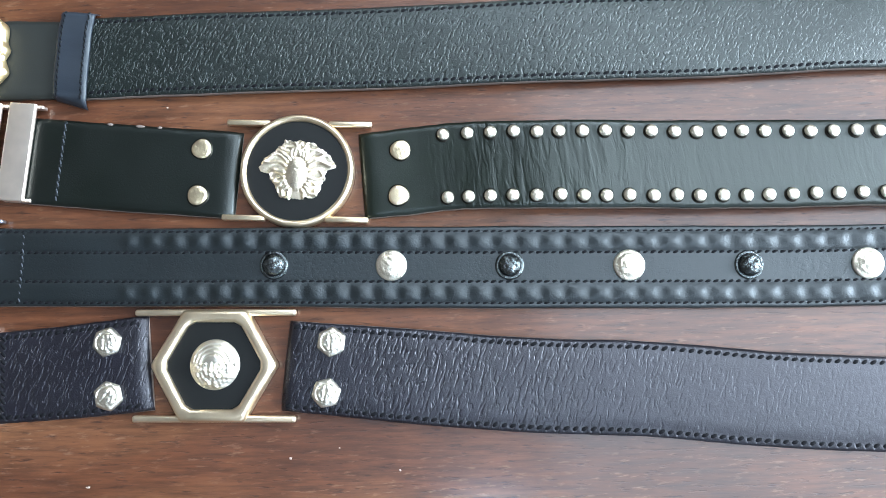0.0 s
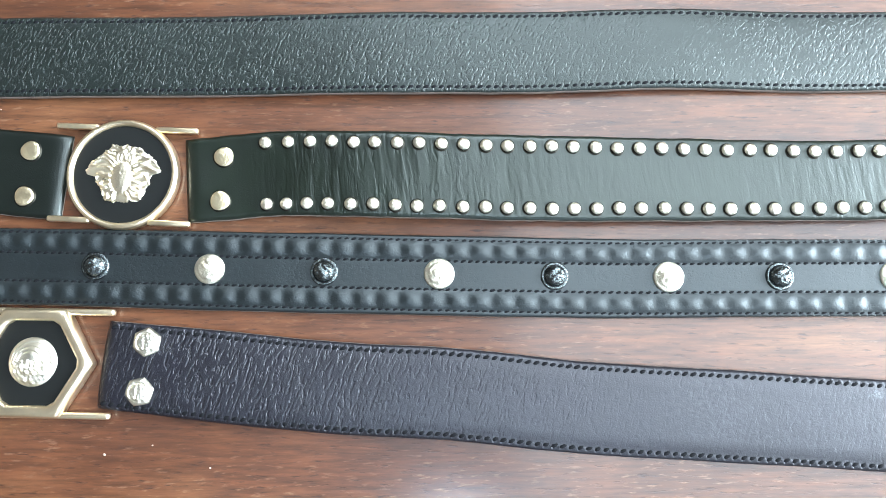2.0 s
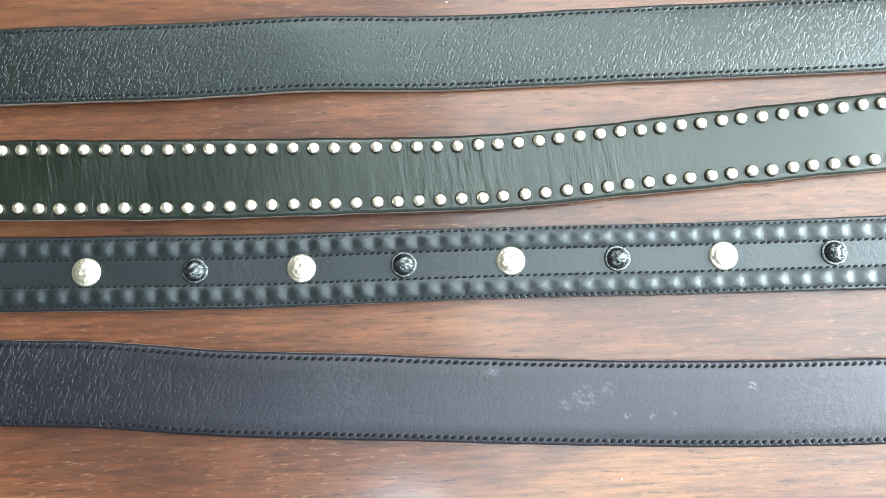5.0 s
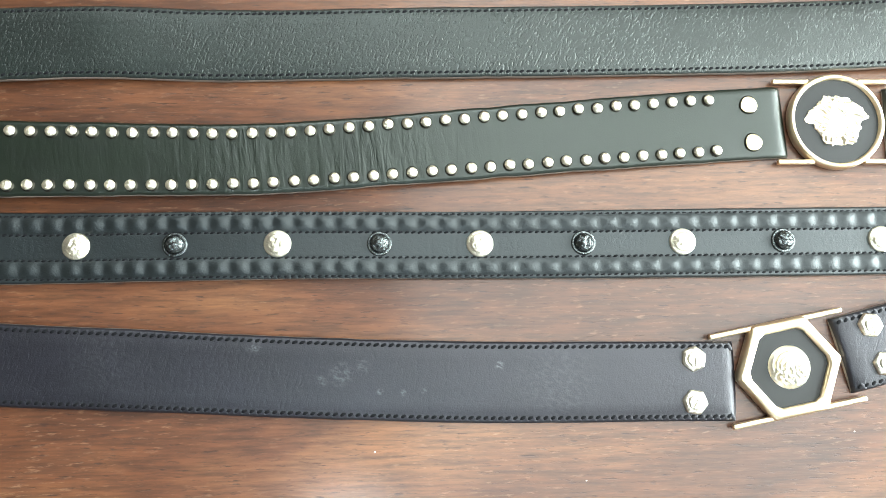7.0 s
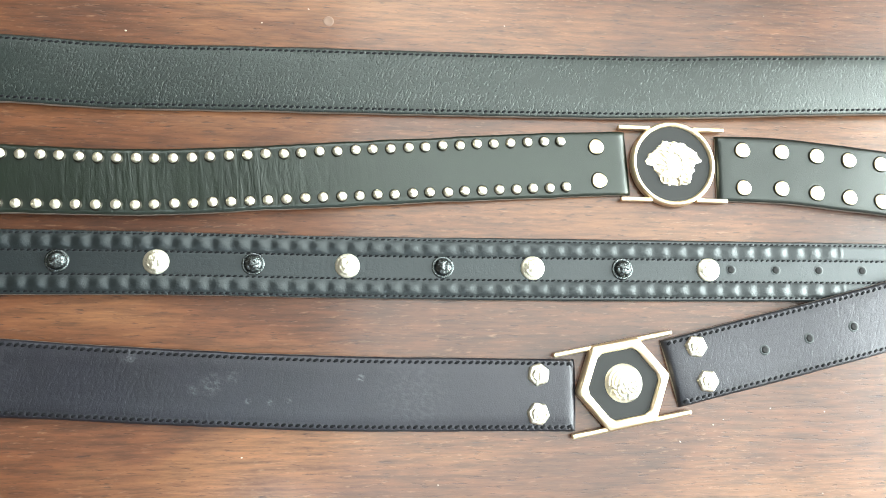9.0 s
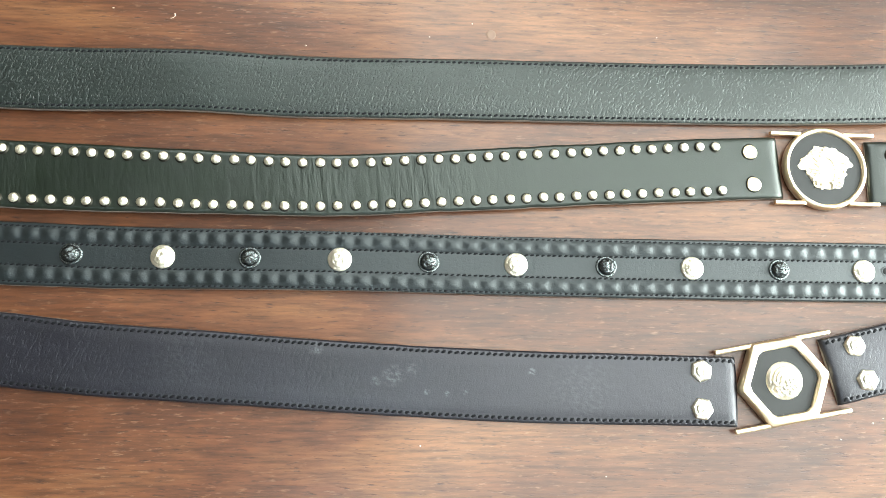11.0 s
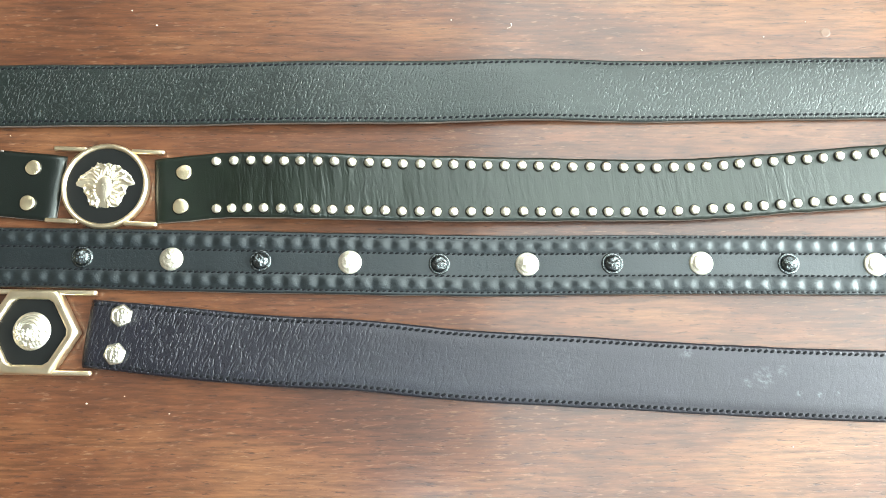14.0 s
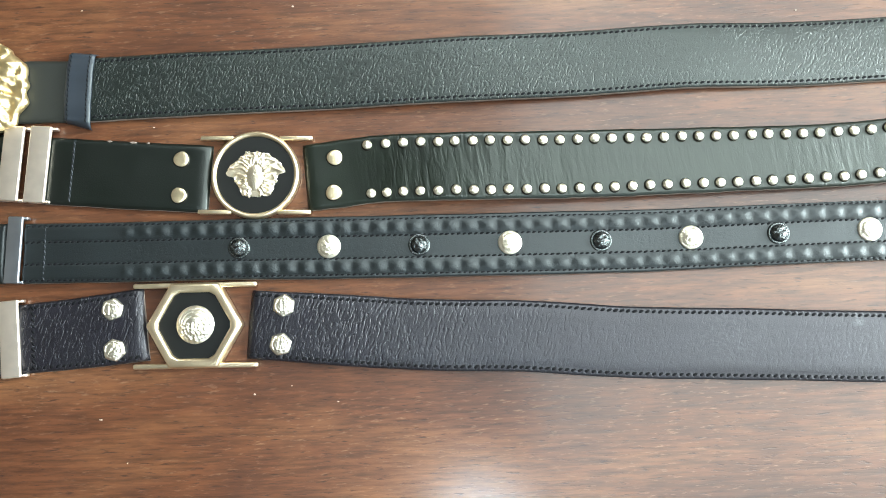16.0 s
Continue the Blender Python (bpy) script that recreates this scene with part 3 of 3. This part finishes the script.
def ornament(m, parent):
    """A plain cast ornament: a smooth oval on a lobed plate, with thick waving strands in relief round it."""
    rng = random.Random(5)
    n, rings, size = 200, 34, 0.0196

    def reach(deg):
        return float(np.interp(deg % 360, [p for p, _ in LOBES], [w for _, w in LOBES]))

    lines = []
    for k in range(27):
        deg = -70 + 320 * (k + rng.uniform(-0.15, 0.15)) / 26
        side = 1 if deg > 90 else -1
        low = max(0.0, min(1.0, (4 - deg) / 25)) if deg < 90 else max(0.0, min(1.0, (deg - 176) / 25))
        start = radians(deg - side * (1 - low) * 32)
        rim_r = 1 / math.hypot(math.cos(start) / 0.30, math.sin(start) / 0.44)
        far = reach(deg) * rng.uniform(0.95, 1.04)
        q = np.linspace(0, 1, 16)
        r = size * (rim_r * 1.08 + (far - rim_r * 1.08) * q)
        b = start + (radians(deg) - start) * q ** 1.5 + 0.12 * np.sin(q * 7 + k * 2.1) * q
        lines.append((r * np.cos(b), r * np.sin(b) - 0.0020 * (1 - q), rng.uniform(0.0009, 0.0013) * (1 - 0.5 * q ** 2)))
    px, py, pw = (np.concatenate([l[c] for l in lines]) for c in range(3))
    verts, faces = [(0, 0, 0.0015)], []
    for i in range(1, rings + 2):
        q = min(i / rings, 1.0)
        for k in range(n):
            a = 2 * math.pi * k / n
            edge = reach(math.degrees(a)) * (0.98 + 0.07 * noise.noise((math.cos(a) * 11, math.sin(a) * 11, 2.0)))
            x, y = size * q * edge * math.cos(a), size * q * edge * math.sin(a)
            d = np.hypot(px - x, py - y) / pw
            ridge = float((pw * np.sqrt(np.clip(1 - d * d, 0, 1))).max())
            oval = math.hypot(x / size / 0.29, (y / size + 0.11) / 0.43)
            z = 0.0003 + max(1.4 * ridge, 0.0017 * math.sqrt(max(0.0, 1 - oval * oval)))
            verts.append((x, y, z if i <= rings else 0.0))
    for k in range(n):
        faces.append((0, 1 + k, 1 + (k + 1) % n))
    for i in range(rings):
        o, p = 1 + i * n, 1 + (i + 1) * n
        for k in range(n):
            faces.append((o + k, p + k, p + (k + 1) % n, o + (k + 1) % n))
    ob = mesh_object("emblem", verts, faces, ROUGH_PALE)
    ob.matrix_world = m
    return child(ob, parent, "pale gold ornament of waving strands")


def medallion(cx, cy, turn):
    m = pose(cx, cy, 0.0012, 0, 0, turn)
    ring = shared("medallion", RING, m, b2, "round gold medallion frame")
    shared("plate", PLATE, m, ring, "flat black enamel plate")
    ornament(m @ pose(0, 0.0004, 0.0030), ring)
    for side in (1, -1):
        for end in (1, -1):
            x0, x1 = sorted((end * 0.0145, end * 0.0355))
            bar = box_bm(x0, x1, side * 0.0236 - 0.0014, side * 0.0236 + 0.0014, 0.0004, 0.0036, 0.0008, 2, m)
            part("bar", bar, GOLD, ring, "gold bar", True)


ROUGH_PALE = metal("pale_cast_gold", (0.86, 0.76, 0.58), 0.33, 0.08, 0.35, 700)
medallion(-0.0445, 0.1382, -3.5)
medallion(0.6485, 0.1435, -1.0)


def clip_plate(parent, x0, x1, y0, y1, z, turn, mat, label):
    """A folded metal clip: a bevelled plate with a wrapped lower flange at each end."""
    m = pose((x0 + x1) / 2, (y0 + y1) / 2, z, 0, 0, turn)
    w, h = (x1 - x0) / 2, (y1 - y0) / 2
    plate = part("clip", box_bm(-w, w, -h, h, 0.0, 0.0022, 0.0009, 3, m), mat, parent, label, True)
    for side in (1, -1):
        part("flange", box_bm(-w * 0.8, w * 1.35, side * h * 0.96 - 0.0009, side * h * 0.96 + 0.0009, -0.0042, -0.0001, 0.0006, 2, m), mat, plate, "", True)
    return plate


clip_plate(b2, -0.2045, -0.1915, 0.1305, 0.1785, 0.0052, -6, ROSE_GOLD, "rose gold plate clip")
clip_plate(b2, -0.1880, -0.1745, 0.1285, 0.1775, 0.0050, -6, ROSE_GOLD, "rose gold plate clip")
S2V = Path([(-0.1625, 0.1283, 0.0044, 0.002), (-0.1585, 0.1675, 0.0044, 0.002)])
stitches("stitching", S2V, 0.001, S2V.length - 0.001, 0.0, 0.0001, b2, 0.0036, 0.0026, 0.0009, 20, thread=PALE_THREAD)

# ---------------------------------------------------------------- belt with two embossed rows and ornamental studs
b3 = belt("embossed_belt", "blue-black leather belt with embossed rows and domed studs")
P3 = Path([(-0.191, 0.0970, 0.001, 0.0375), (-0.13, 0.0945, 0.001, 0.0375), (-0.064, 0.0922, 0.001, 0.0378), (0.005, 0.0893, 0.001, 0.0388), (0.077, 0.0865, 0.0015, 0.0388), (0.145, 0.0840, 0.0015, 0.0388), (0.20, 0.0822, 0.001, 0.0385),
           (0.26, 0.0813, 0.0025, 0.0375), (0.31, 0.0805, 0.0035, 0.037), (0.36, 0.0795, 0.003, 0.0365), (0.42, 0.078, 0.0015, 0.037), (0.555, 0.0757, 0.0008, 0.0385), (0.757, 0.073, 0.0008, 0.038), (0.88, 0.0715, 0.0, 0.038), (0.975, 0.0705, 0.0, 0.037)], 0.0011)
ROW3, PITCH3 = 0.0122, 0.01122
FIRST3 = P3.s_at_x(-0.126)
LAST3 = P3.s_at_x(0.752)


def embossed(s, u, half):
    c = abs(u) * half
    q = (c - ROW3) / 0.0046
    channel = math.exp(-(q**4))
    rise = 0.0006 * channel - 0.0004 * math.exp(-(((c - ROW3 + 0.0052) / 0.0006) ** 2)) - 0.0004 * math.exp(-(((c - ROW3 - 0.0047) / 0.0006) ** 2))
    if FIRST3 - 0.006 < s < LAST3 + 0.006:
        k = (s - FIRST3) / PITCH3
        grow = min(1.0, 0.45 + max(0.0, k) * 0.09)
        f = (k - round(k)) * PITCH3 / (0.0024 + 0.0016 * grow)
        if 0 <= round(k):
            rise += 0.0011 * min(1.0, grow + 0.25) * math.exp(-((f * f * 1.15) ** 1.3) - abs((c - ROW3) / (0.0018 + 0.0016 * grow)) ** 2.2) + 0.00012 * noise.noise((s * 900, c * 500, 3.0))
    return rise


strap("strap", P3, 0.0034, BRIDLE, b3, 48, embossed, label="blue-black leather with two rows of raised bumps", seed=7.0, wobble=0.0002, edge_mat=RAW_EDGE)
for side in (1, -1):
    for off in (-0.0052, 0.0047):
        stitches("stitching", P3, 0.002, P3.length - 0.002, side * (ROW3 + off), 0.0033, b3, 0.0036, 0.0028, 0.0015, label="black stitching along the embossed rows", pucker=0.00016)
S3V = Path([(-0.1785, 0.0795, 0.0047, 0.002), (-0.177, 0.1135, 0.0047, 0.002)])
stitches("stitching", S3V, 0.001, S3V.length - 0.001, 0.0, 0.0001, b3, 0.0034, 0.0024, 0.0009, 25, thread=PALE_THREAD)
P3X = Path([(-0.27, 0.1005, 0.001, 0.0375), (-0.203, 0.0978, 0.001, 0.0375)])
strap("strap_end", P3X, 0.0034, BRIDLE, b3, 16, padded, seed=7.5)
clip_plate(b3, -0.2010, -0.1915, 0.0785, 0.1205, 0.0048, -4, GUNMETAL, "dark gunmetal strap clip")


def coin(x, y):
    r = math.hypot(x, y)
    return 0.0007 * noise.noise((x * 520, y * 520, 4.0)) * max(0.0, 1 - (r / 0.0062) ** 4) - 0.00035 * math.exp(-(((r - 0.0058) / 0.0005) ** 2))


def stud_profile(r, h, n=9):
    return [(r * k / n, 0.0008 + h * (1 - (k / n) ** 2.4)) for k in range(n + 1)] + [(r, 0)]


GOLD_STUD = turned_mesh("gold_stud", stud_profile(0.0074, 0.0030, 14), PALE_GOLD, 40, coin)
BLACK_BASE = turned_mesh("black_stud", [(0, 0.0009), (0.0050, 0.0009), (0.0060, 0.0012), (0.0067, 0.0009), (0.0069, 0.0)], BLACK_METAL, 36)


def cap(x, y):
    r = math.hypot(x, y)
    return 0.0009 * noise.noise((x * 560, y * 560, 9.0)) * max(0.0, 1 - (r / 0.0054) ** 4)


BLACK_CAP = turned_mesh("cap", [(0.0055 * math.sin(math.pi / 2 * k / 10), 0.0009 + 0.0042 * math.cos(math.pi / 2 * k / 10)) for k in range(11)], BLACK_METAL, 32, cap)
for x in (0.0, 0.112, 0.223, 0.331, 0.441, 0.554, 0.667):
    s = P3.s_at_x(x)
    shared("gold_stud", GOLD_STUD, P3.place(s, 0.0006, 0.0032) @ pose(0, 0, 0, 0, 0, rng.uniform(0, 360)), b3, "pale gold domed stud with worn relief")
for x in (-0.056, 0.056, 0.168, 0.276, 0.386, 0.4985, 0.611):
    m = P3.place(P3.s_at_x(x), 0.0006, 0.0032) @ pose(0, 0, 0, 0, 0, rng.uniform(0, 360))
    base = shared("black_stud", BLACK_BASE, m, b3, "shiny black domed stud on a rim")
    shared("cap", BLACK_CAP, m, base)

HOLE = turned_mesh("hole", [(0, -0.0002), (0.0020, -0.0002), (0.0022, 0.0001), (0.0025, 0.00018), (0.0029, 0.0001), (0.0036, -0.0002)], BRIDLE, 18)
# nothing is cut: a dark disc on top paints the shade inside the hole
HOLE_SHADE = turned_mesh("opening", [(0, 0.00022), (0.0010, 0.00022), (0.0023, 0.0002), (0.00232, -0.0004)], DARK_HOLE, 16)
for x in (0.682, 0.712, 0.741, 0.771, 0.801):
    m = P3.place(P3.s_at_x(x), 0.0008, 0.0035)
    h = shared("hole", HOLE, m, b3, "punched belt hole with a raised rim")
    shared("opening", HOLE_SHADE, m, h)

# ---------------------------------------------------------------- belt with two hexagon medallions
b4 = belt("hexagon_belt", "black supple leather belt with two gold hexagon medallions")
P4 = Path([(-0.0515, 0.0450, 0.0005, 0.042), (-0.028, 0.0423, 0.001, 0.0425), (0.073, 0.0312, 0.0015, 0.0432), (0.111, 0.0288, 0.0015, 0.0432), (0.18, 0.0210, 0.0015, 0.0428), (0.25, 0.0158, 0.0015, 0.0428), (0.34, 0.0090, 0.0015, 0.0425), (0.443, 0.0030, 0.0015, 0.043), (0.53, 0.0005, 0.001, 0.043), (0.578, -0.001, 0.0005, 0.0428)])
P4L = Path([(-0.194, 0.0438, 0.001, 0.0425), (-0.15, 0.0460, 0.001, 0.0435), (-0.1155, 0.0487, 0.0005, 0.0445)])
P4X = Path([(-0.27, 0.0405, 0.001, 0.0425), (-0.206, 0.0435, 0.001, 0.0425)])
P4R = Path([(0.6385, 0.0105, 0.0005, 0.0420), (0.66, 0.0155, 0.001, 0.042), (0.70, 0.0245, 0.002, 0.042), (0.757, 0.0378, 0.0055, 0.042), (0.81, 0.051, 0.0066, 0.042), (0.9, 0.074, 0.0064, 0.042), (0.96, 0.092, 0.006, 0.041)])
for nm, path, fold in (("strap", P4, (0.007, 0.008)), ("strap_end", P4L, (0, 0.008)), ("strap_end", P4X, (0, 0)), ("strap_end", P4R, (0.010, 0))):
    strap(nm, path, 0.0036, SUPPLE, b4, 26, padded, 0.0, fold, "soft wrinkled black leather", 0.0003, 8.0 + path.length, RAW_EDGE)
    for side in (1, -1):
        stitches("stitching", path, 0.004, path.length - 0.003, lambda s, q=side, p=path: q * (p.at(s)[0][3] / 2 - 0.0028), 0.0037, b4, 0.0040, 0.0032, 0.0019, 28, label="black edge stitching", hide=SUPPLE, pucker=0.00014)
S4V = Path([(-0.1835, 0.0252, 0.0057, 0.002), (-0.1845, 0.0635, 0.0057, 0.002)])
stitches("stitching", S4V, 0.001, S4V.length - 0.001, 0.0, 0.0001, b4, 0.0036, 0.0034, 0.0017, 40, hide=SUPPLE)
clip_plate(b4, -0.2040, -0.1920, 0.0205, 0.0680, 0.0052, 3, ROSE_GOLD, "rose gold plate clip")


def hex_ring(r, width, high, mat):
    """A six-sided frame, its corners left and right, with a bevelled face."""
    prof = [(r, 0), (r, high * 0.55), (r - 0.0004, high * 0.82), (r - 0.0014, high * 0.97), (r - 0.0026, high), (r - width + 0.0022, high), (r - width + 0.0010, high * 0.95), (r - width + 0.0002, high * 0.75), (r - width, 0)]
    n = 6
    v, f = [], []
    for i, (q, z) in enumerate(prof):
        for k in range(n):
            a, b = 2 * math.pi * k / n, 2 * math.pi * (k + 1) / n
            p0, p1 = Vector((math.cos(a), math.sin(a))) * q, Vector((math.cos(b), math.sin(b))) * q
            t = 0.03 if i < 4 else 0.10
            for w in (t, 0.5, 1 - t):
                c = p0.lerp(p1, w)
                v.append((c.x, c.y, z))
    count = n * 3
    for i in range(len(prof)):
        o, p = i * count, ((i + 1) % len(prof)) * count
        for k in range(count):
            f.append((o + k, o + (k + 1) % count, p + (k + 1) % count, p + k))
    me = bpy.data.meshes.new("hexagon_frame")
    me.from_pydata(v, [], f)
    me.materials.append(mat)
    me.polygons.foreach_set("use_smooth", [True] * len(f))
    return me


HEX_FRAME = hex_ring(0.0300, 0.0070, 0.0062, GOLD)
HEX_PLATE = turned_mesh("plate", [(0, 0.0036), (0.012, 0.0036), (0.0236, 0.0036), (0.0237, 0.0004)], ENAMEL, 6, smooth=False)


AGED_GOLD = metal("aged_pale_gold", (0.90, 0.84, 0.70), 0.33, 0.06, 0.25, 900)


def groove(d, wide):
    return math.exp(-(d / wide) ** 2)


def boss_relief(x, y):
    """A worn boss: three arched grooves over a few short strokes in a raised middle."""
    r, high = math.hypot(x, y), 0.0
    if y > 0.0006:
        high -= 0.0011 * groove(r - 0.0052, 0.0005) + 0.0009 * groove(r - 0.0073, 0.0004) + 0.0008 * groove(r - 0.0092, 0.0004)
    else:
        high += 0.0012 * noise.noise((x * 620, y * 620, 6.0)) * min(1.0, r / 0.004)
    for cx, half in ((-0.0022, 0.0022), (0.0006, 0.0026), (0.0026, 0.0020)):
        if abs(y + 0.0012) < half:
            high -= 0.0007 * groove(x - cx, 0.00045)
    high -= 0.0008 * groove(math.hypot(x / 1.9, y + 0.0062), 0.0010)
    return high * max(0.0, 1 - (r / 0.0116) ** 8)


BOSS = turned_mesh("boss", [(0.0118 * k / 46, 0.0036 + 0.0050 * (1 - (k / 46) ** 2.2)) for k in range(47)] + [(0.0118, 0.002)], AGED_GOLD, 110, boss_relief)


def hexagon(cx, cy, turn):
    m = pose(cx, cy, 0.0012, 0, 0, turn)
    frame_ob = shared("hexagon_medallion", HEX_FRAME, m, b4, "gold hexagon medallion frame")
    shared("plate", HEX_PLATE, m, frame_ob, "flat black enamel plate")
    shared("boss", BOSS, m @ pose(0.0004, 0.0004, 0), frame_ob, "pale gold domed boss with worn relief")
    for side in (1, -1):
        bar = box_bm(-0.0385 - side * 0.0005, 0.0385 - side * 0.0005, side * 0.0247 - 0.0016, side * 0.0247 + 0.0016, 0.0004, 0.0038, 0.00155, 4, m)
        part("bar", bar, WARM_GOLD, frame_ob, "rounded gold bar", True)


hexagon(-0.0845, 0.0463, -2.0)
hexagon(0.6075, 0.0052, 9.8)


def nut(a, r):
    flat = 0.75 * math.cos(math.pi / 6) / math.cos((a % (math.pi / 3)) - math.pi / 6) + 0.25
    w = min(1.0, max(0.0, (r - 0.0042) / 0.0015))
    return 1 + (flat * 1.04 - 1) * w


def stud_relief(x, y):
    r = math.hypot(x, y)
    high = -0.0008 * groove(r - 0.0043, 0.0004) * (1 if y > -0.0014 else 0.3)
    high -= 0.0007 * groove(x - 0.35 * y + 0.0004, 0.0005) * (1 if abs(y + 0.0006) < 0.0022 else 0)
    high += 0.0004 * noise.noise((x * 700, y * 700, 8.0))
    return high if r < 0.0054 else 0.0


HEX_STUD = turned_mesh("hex_stud", [(0.0052 * k / 18, 0.0034 - 0.0010 * (k / 18) ** 2.5) for k in range(19)] + [(0.0058, 0.0021), (0.0064, 0.0016), (0.0068, 0.0010), (0.0069, 0)], AGED_GOLD, 48, stud_relief, nut)
for x, y in ((-0.135, 0.059), (-0.134, 0.034), (-0.029, 0.0552), (-0.0318, 0.0318), (0.555, 0.0118), (0.554, -0.0112), (0.655, 0.027), (0.661, 0.0058)):
    path = P4L if x < -0.1 else P4 if x < 0.6 else P4R
    z = path.at(path.s_at_x(x))[0][2] + 0.0042
    shared("hex_stud", HEX_STUD, pose(x, y, z, 0, 0, rng.uniform(-25, 25)), b4, "pale gold six-sided stud")
for x in (0.699, 0.728, 0.757, 0.786, 0.815):
    m = P4R.place(P4R.s_at_x(x), 0.0, 0.0050)
    h = shared("hole", HOLE, m, b4, "punched belt hole with a raised rim")
    shared("opening", HOLE_SHADE, m, h)

# ---------------------------------------------------------------- crumbs and marks on the table
CRUMB, *_ = material("pale_crumb", (0.40, 0.32, 0.26), 0.8)
PATCH, *_ = material("pale_wood_spot", (0.13, 0.075, 0.048), 0.45)
rng = random.Random(21)
spots = [(-0.027, 0.006), (-0.050, 0.002), (-0.110, 0.174), (-0.146, -0.008), (0.001, -0.005), (-0.129, -0.035), (-0.145, -0.008), (-0.156, 0.255), (-0.018, 0.249),
         (0.387, 0.233), (0.542, 0.236), (0.672, -0.018), (0.703, -0.012), (0.739, -0.015), (0.381, -0.032), (0.179, 0.249), (0.665, -0.021)]
spots += [(rng.uniform(-0.2, 0.8), rng.choice((rng.uniform(-0.09, -0.03), rng.uniform(0.225, 0.28)))) for _ in range(7)]
bm = bmesh.new()
for x, y in spots:
    r = rng.uniform(0.0003, 0.0007)
    got = bmesh.ops.create_icosphere(bm, subdivisions=1, radius=r)
    for v in got["verts"]:
        v.co = Vector((v.co.x * rng.uniform(0.8, 1.7) + x, v.co.y * rng.uniform(0.6, 1.2) + y, max(v.co.z * 0.6 + r * 0.35, 0.00003)))
tagged(part("crumbs", bm, CRUMB, None, "", True), "tiny pale crumbs scattered on the table", "crumbs", kind="stuff")
bm = bmesh.new()
last = None
for k in range(9):
    a = k / 8 * 2.2
    ring = [bm.verts.new((0.2165 + 0.0028 * math.sin(a) + dx * 0.0003, 0.2425 + 0.0022 * (1 - math.cos(a)) + dx * 0.0002, z)) for dx, z in ((-1, 0.0001), (0, 0.0006), (1, 0.0001))]
    if last:
        for i in range(2):
            bm.faces.new((last[i], last[i + 1], ring[i + 1], ring[i]))
    last = ring
tagged(part("fibre", bm, CRUMB, None, "", True), "short pale curled fibre lying on the table", "fibre")
shared("dent", turned_mesh("dent", [(0, 0.00006), (0.0016, 0.00006), (0.0024, 0.00022), (0.0031, 0.00018), (0.0036, -0.0001)], PATCH, 24), pose(0.4285, 0.2355, 0.0), table, "small pale round dent in the varnish")
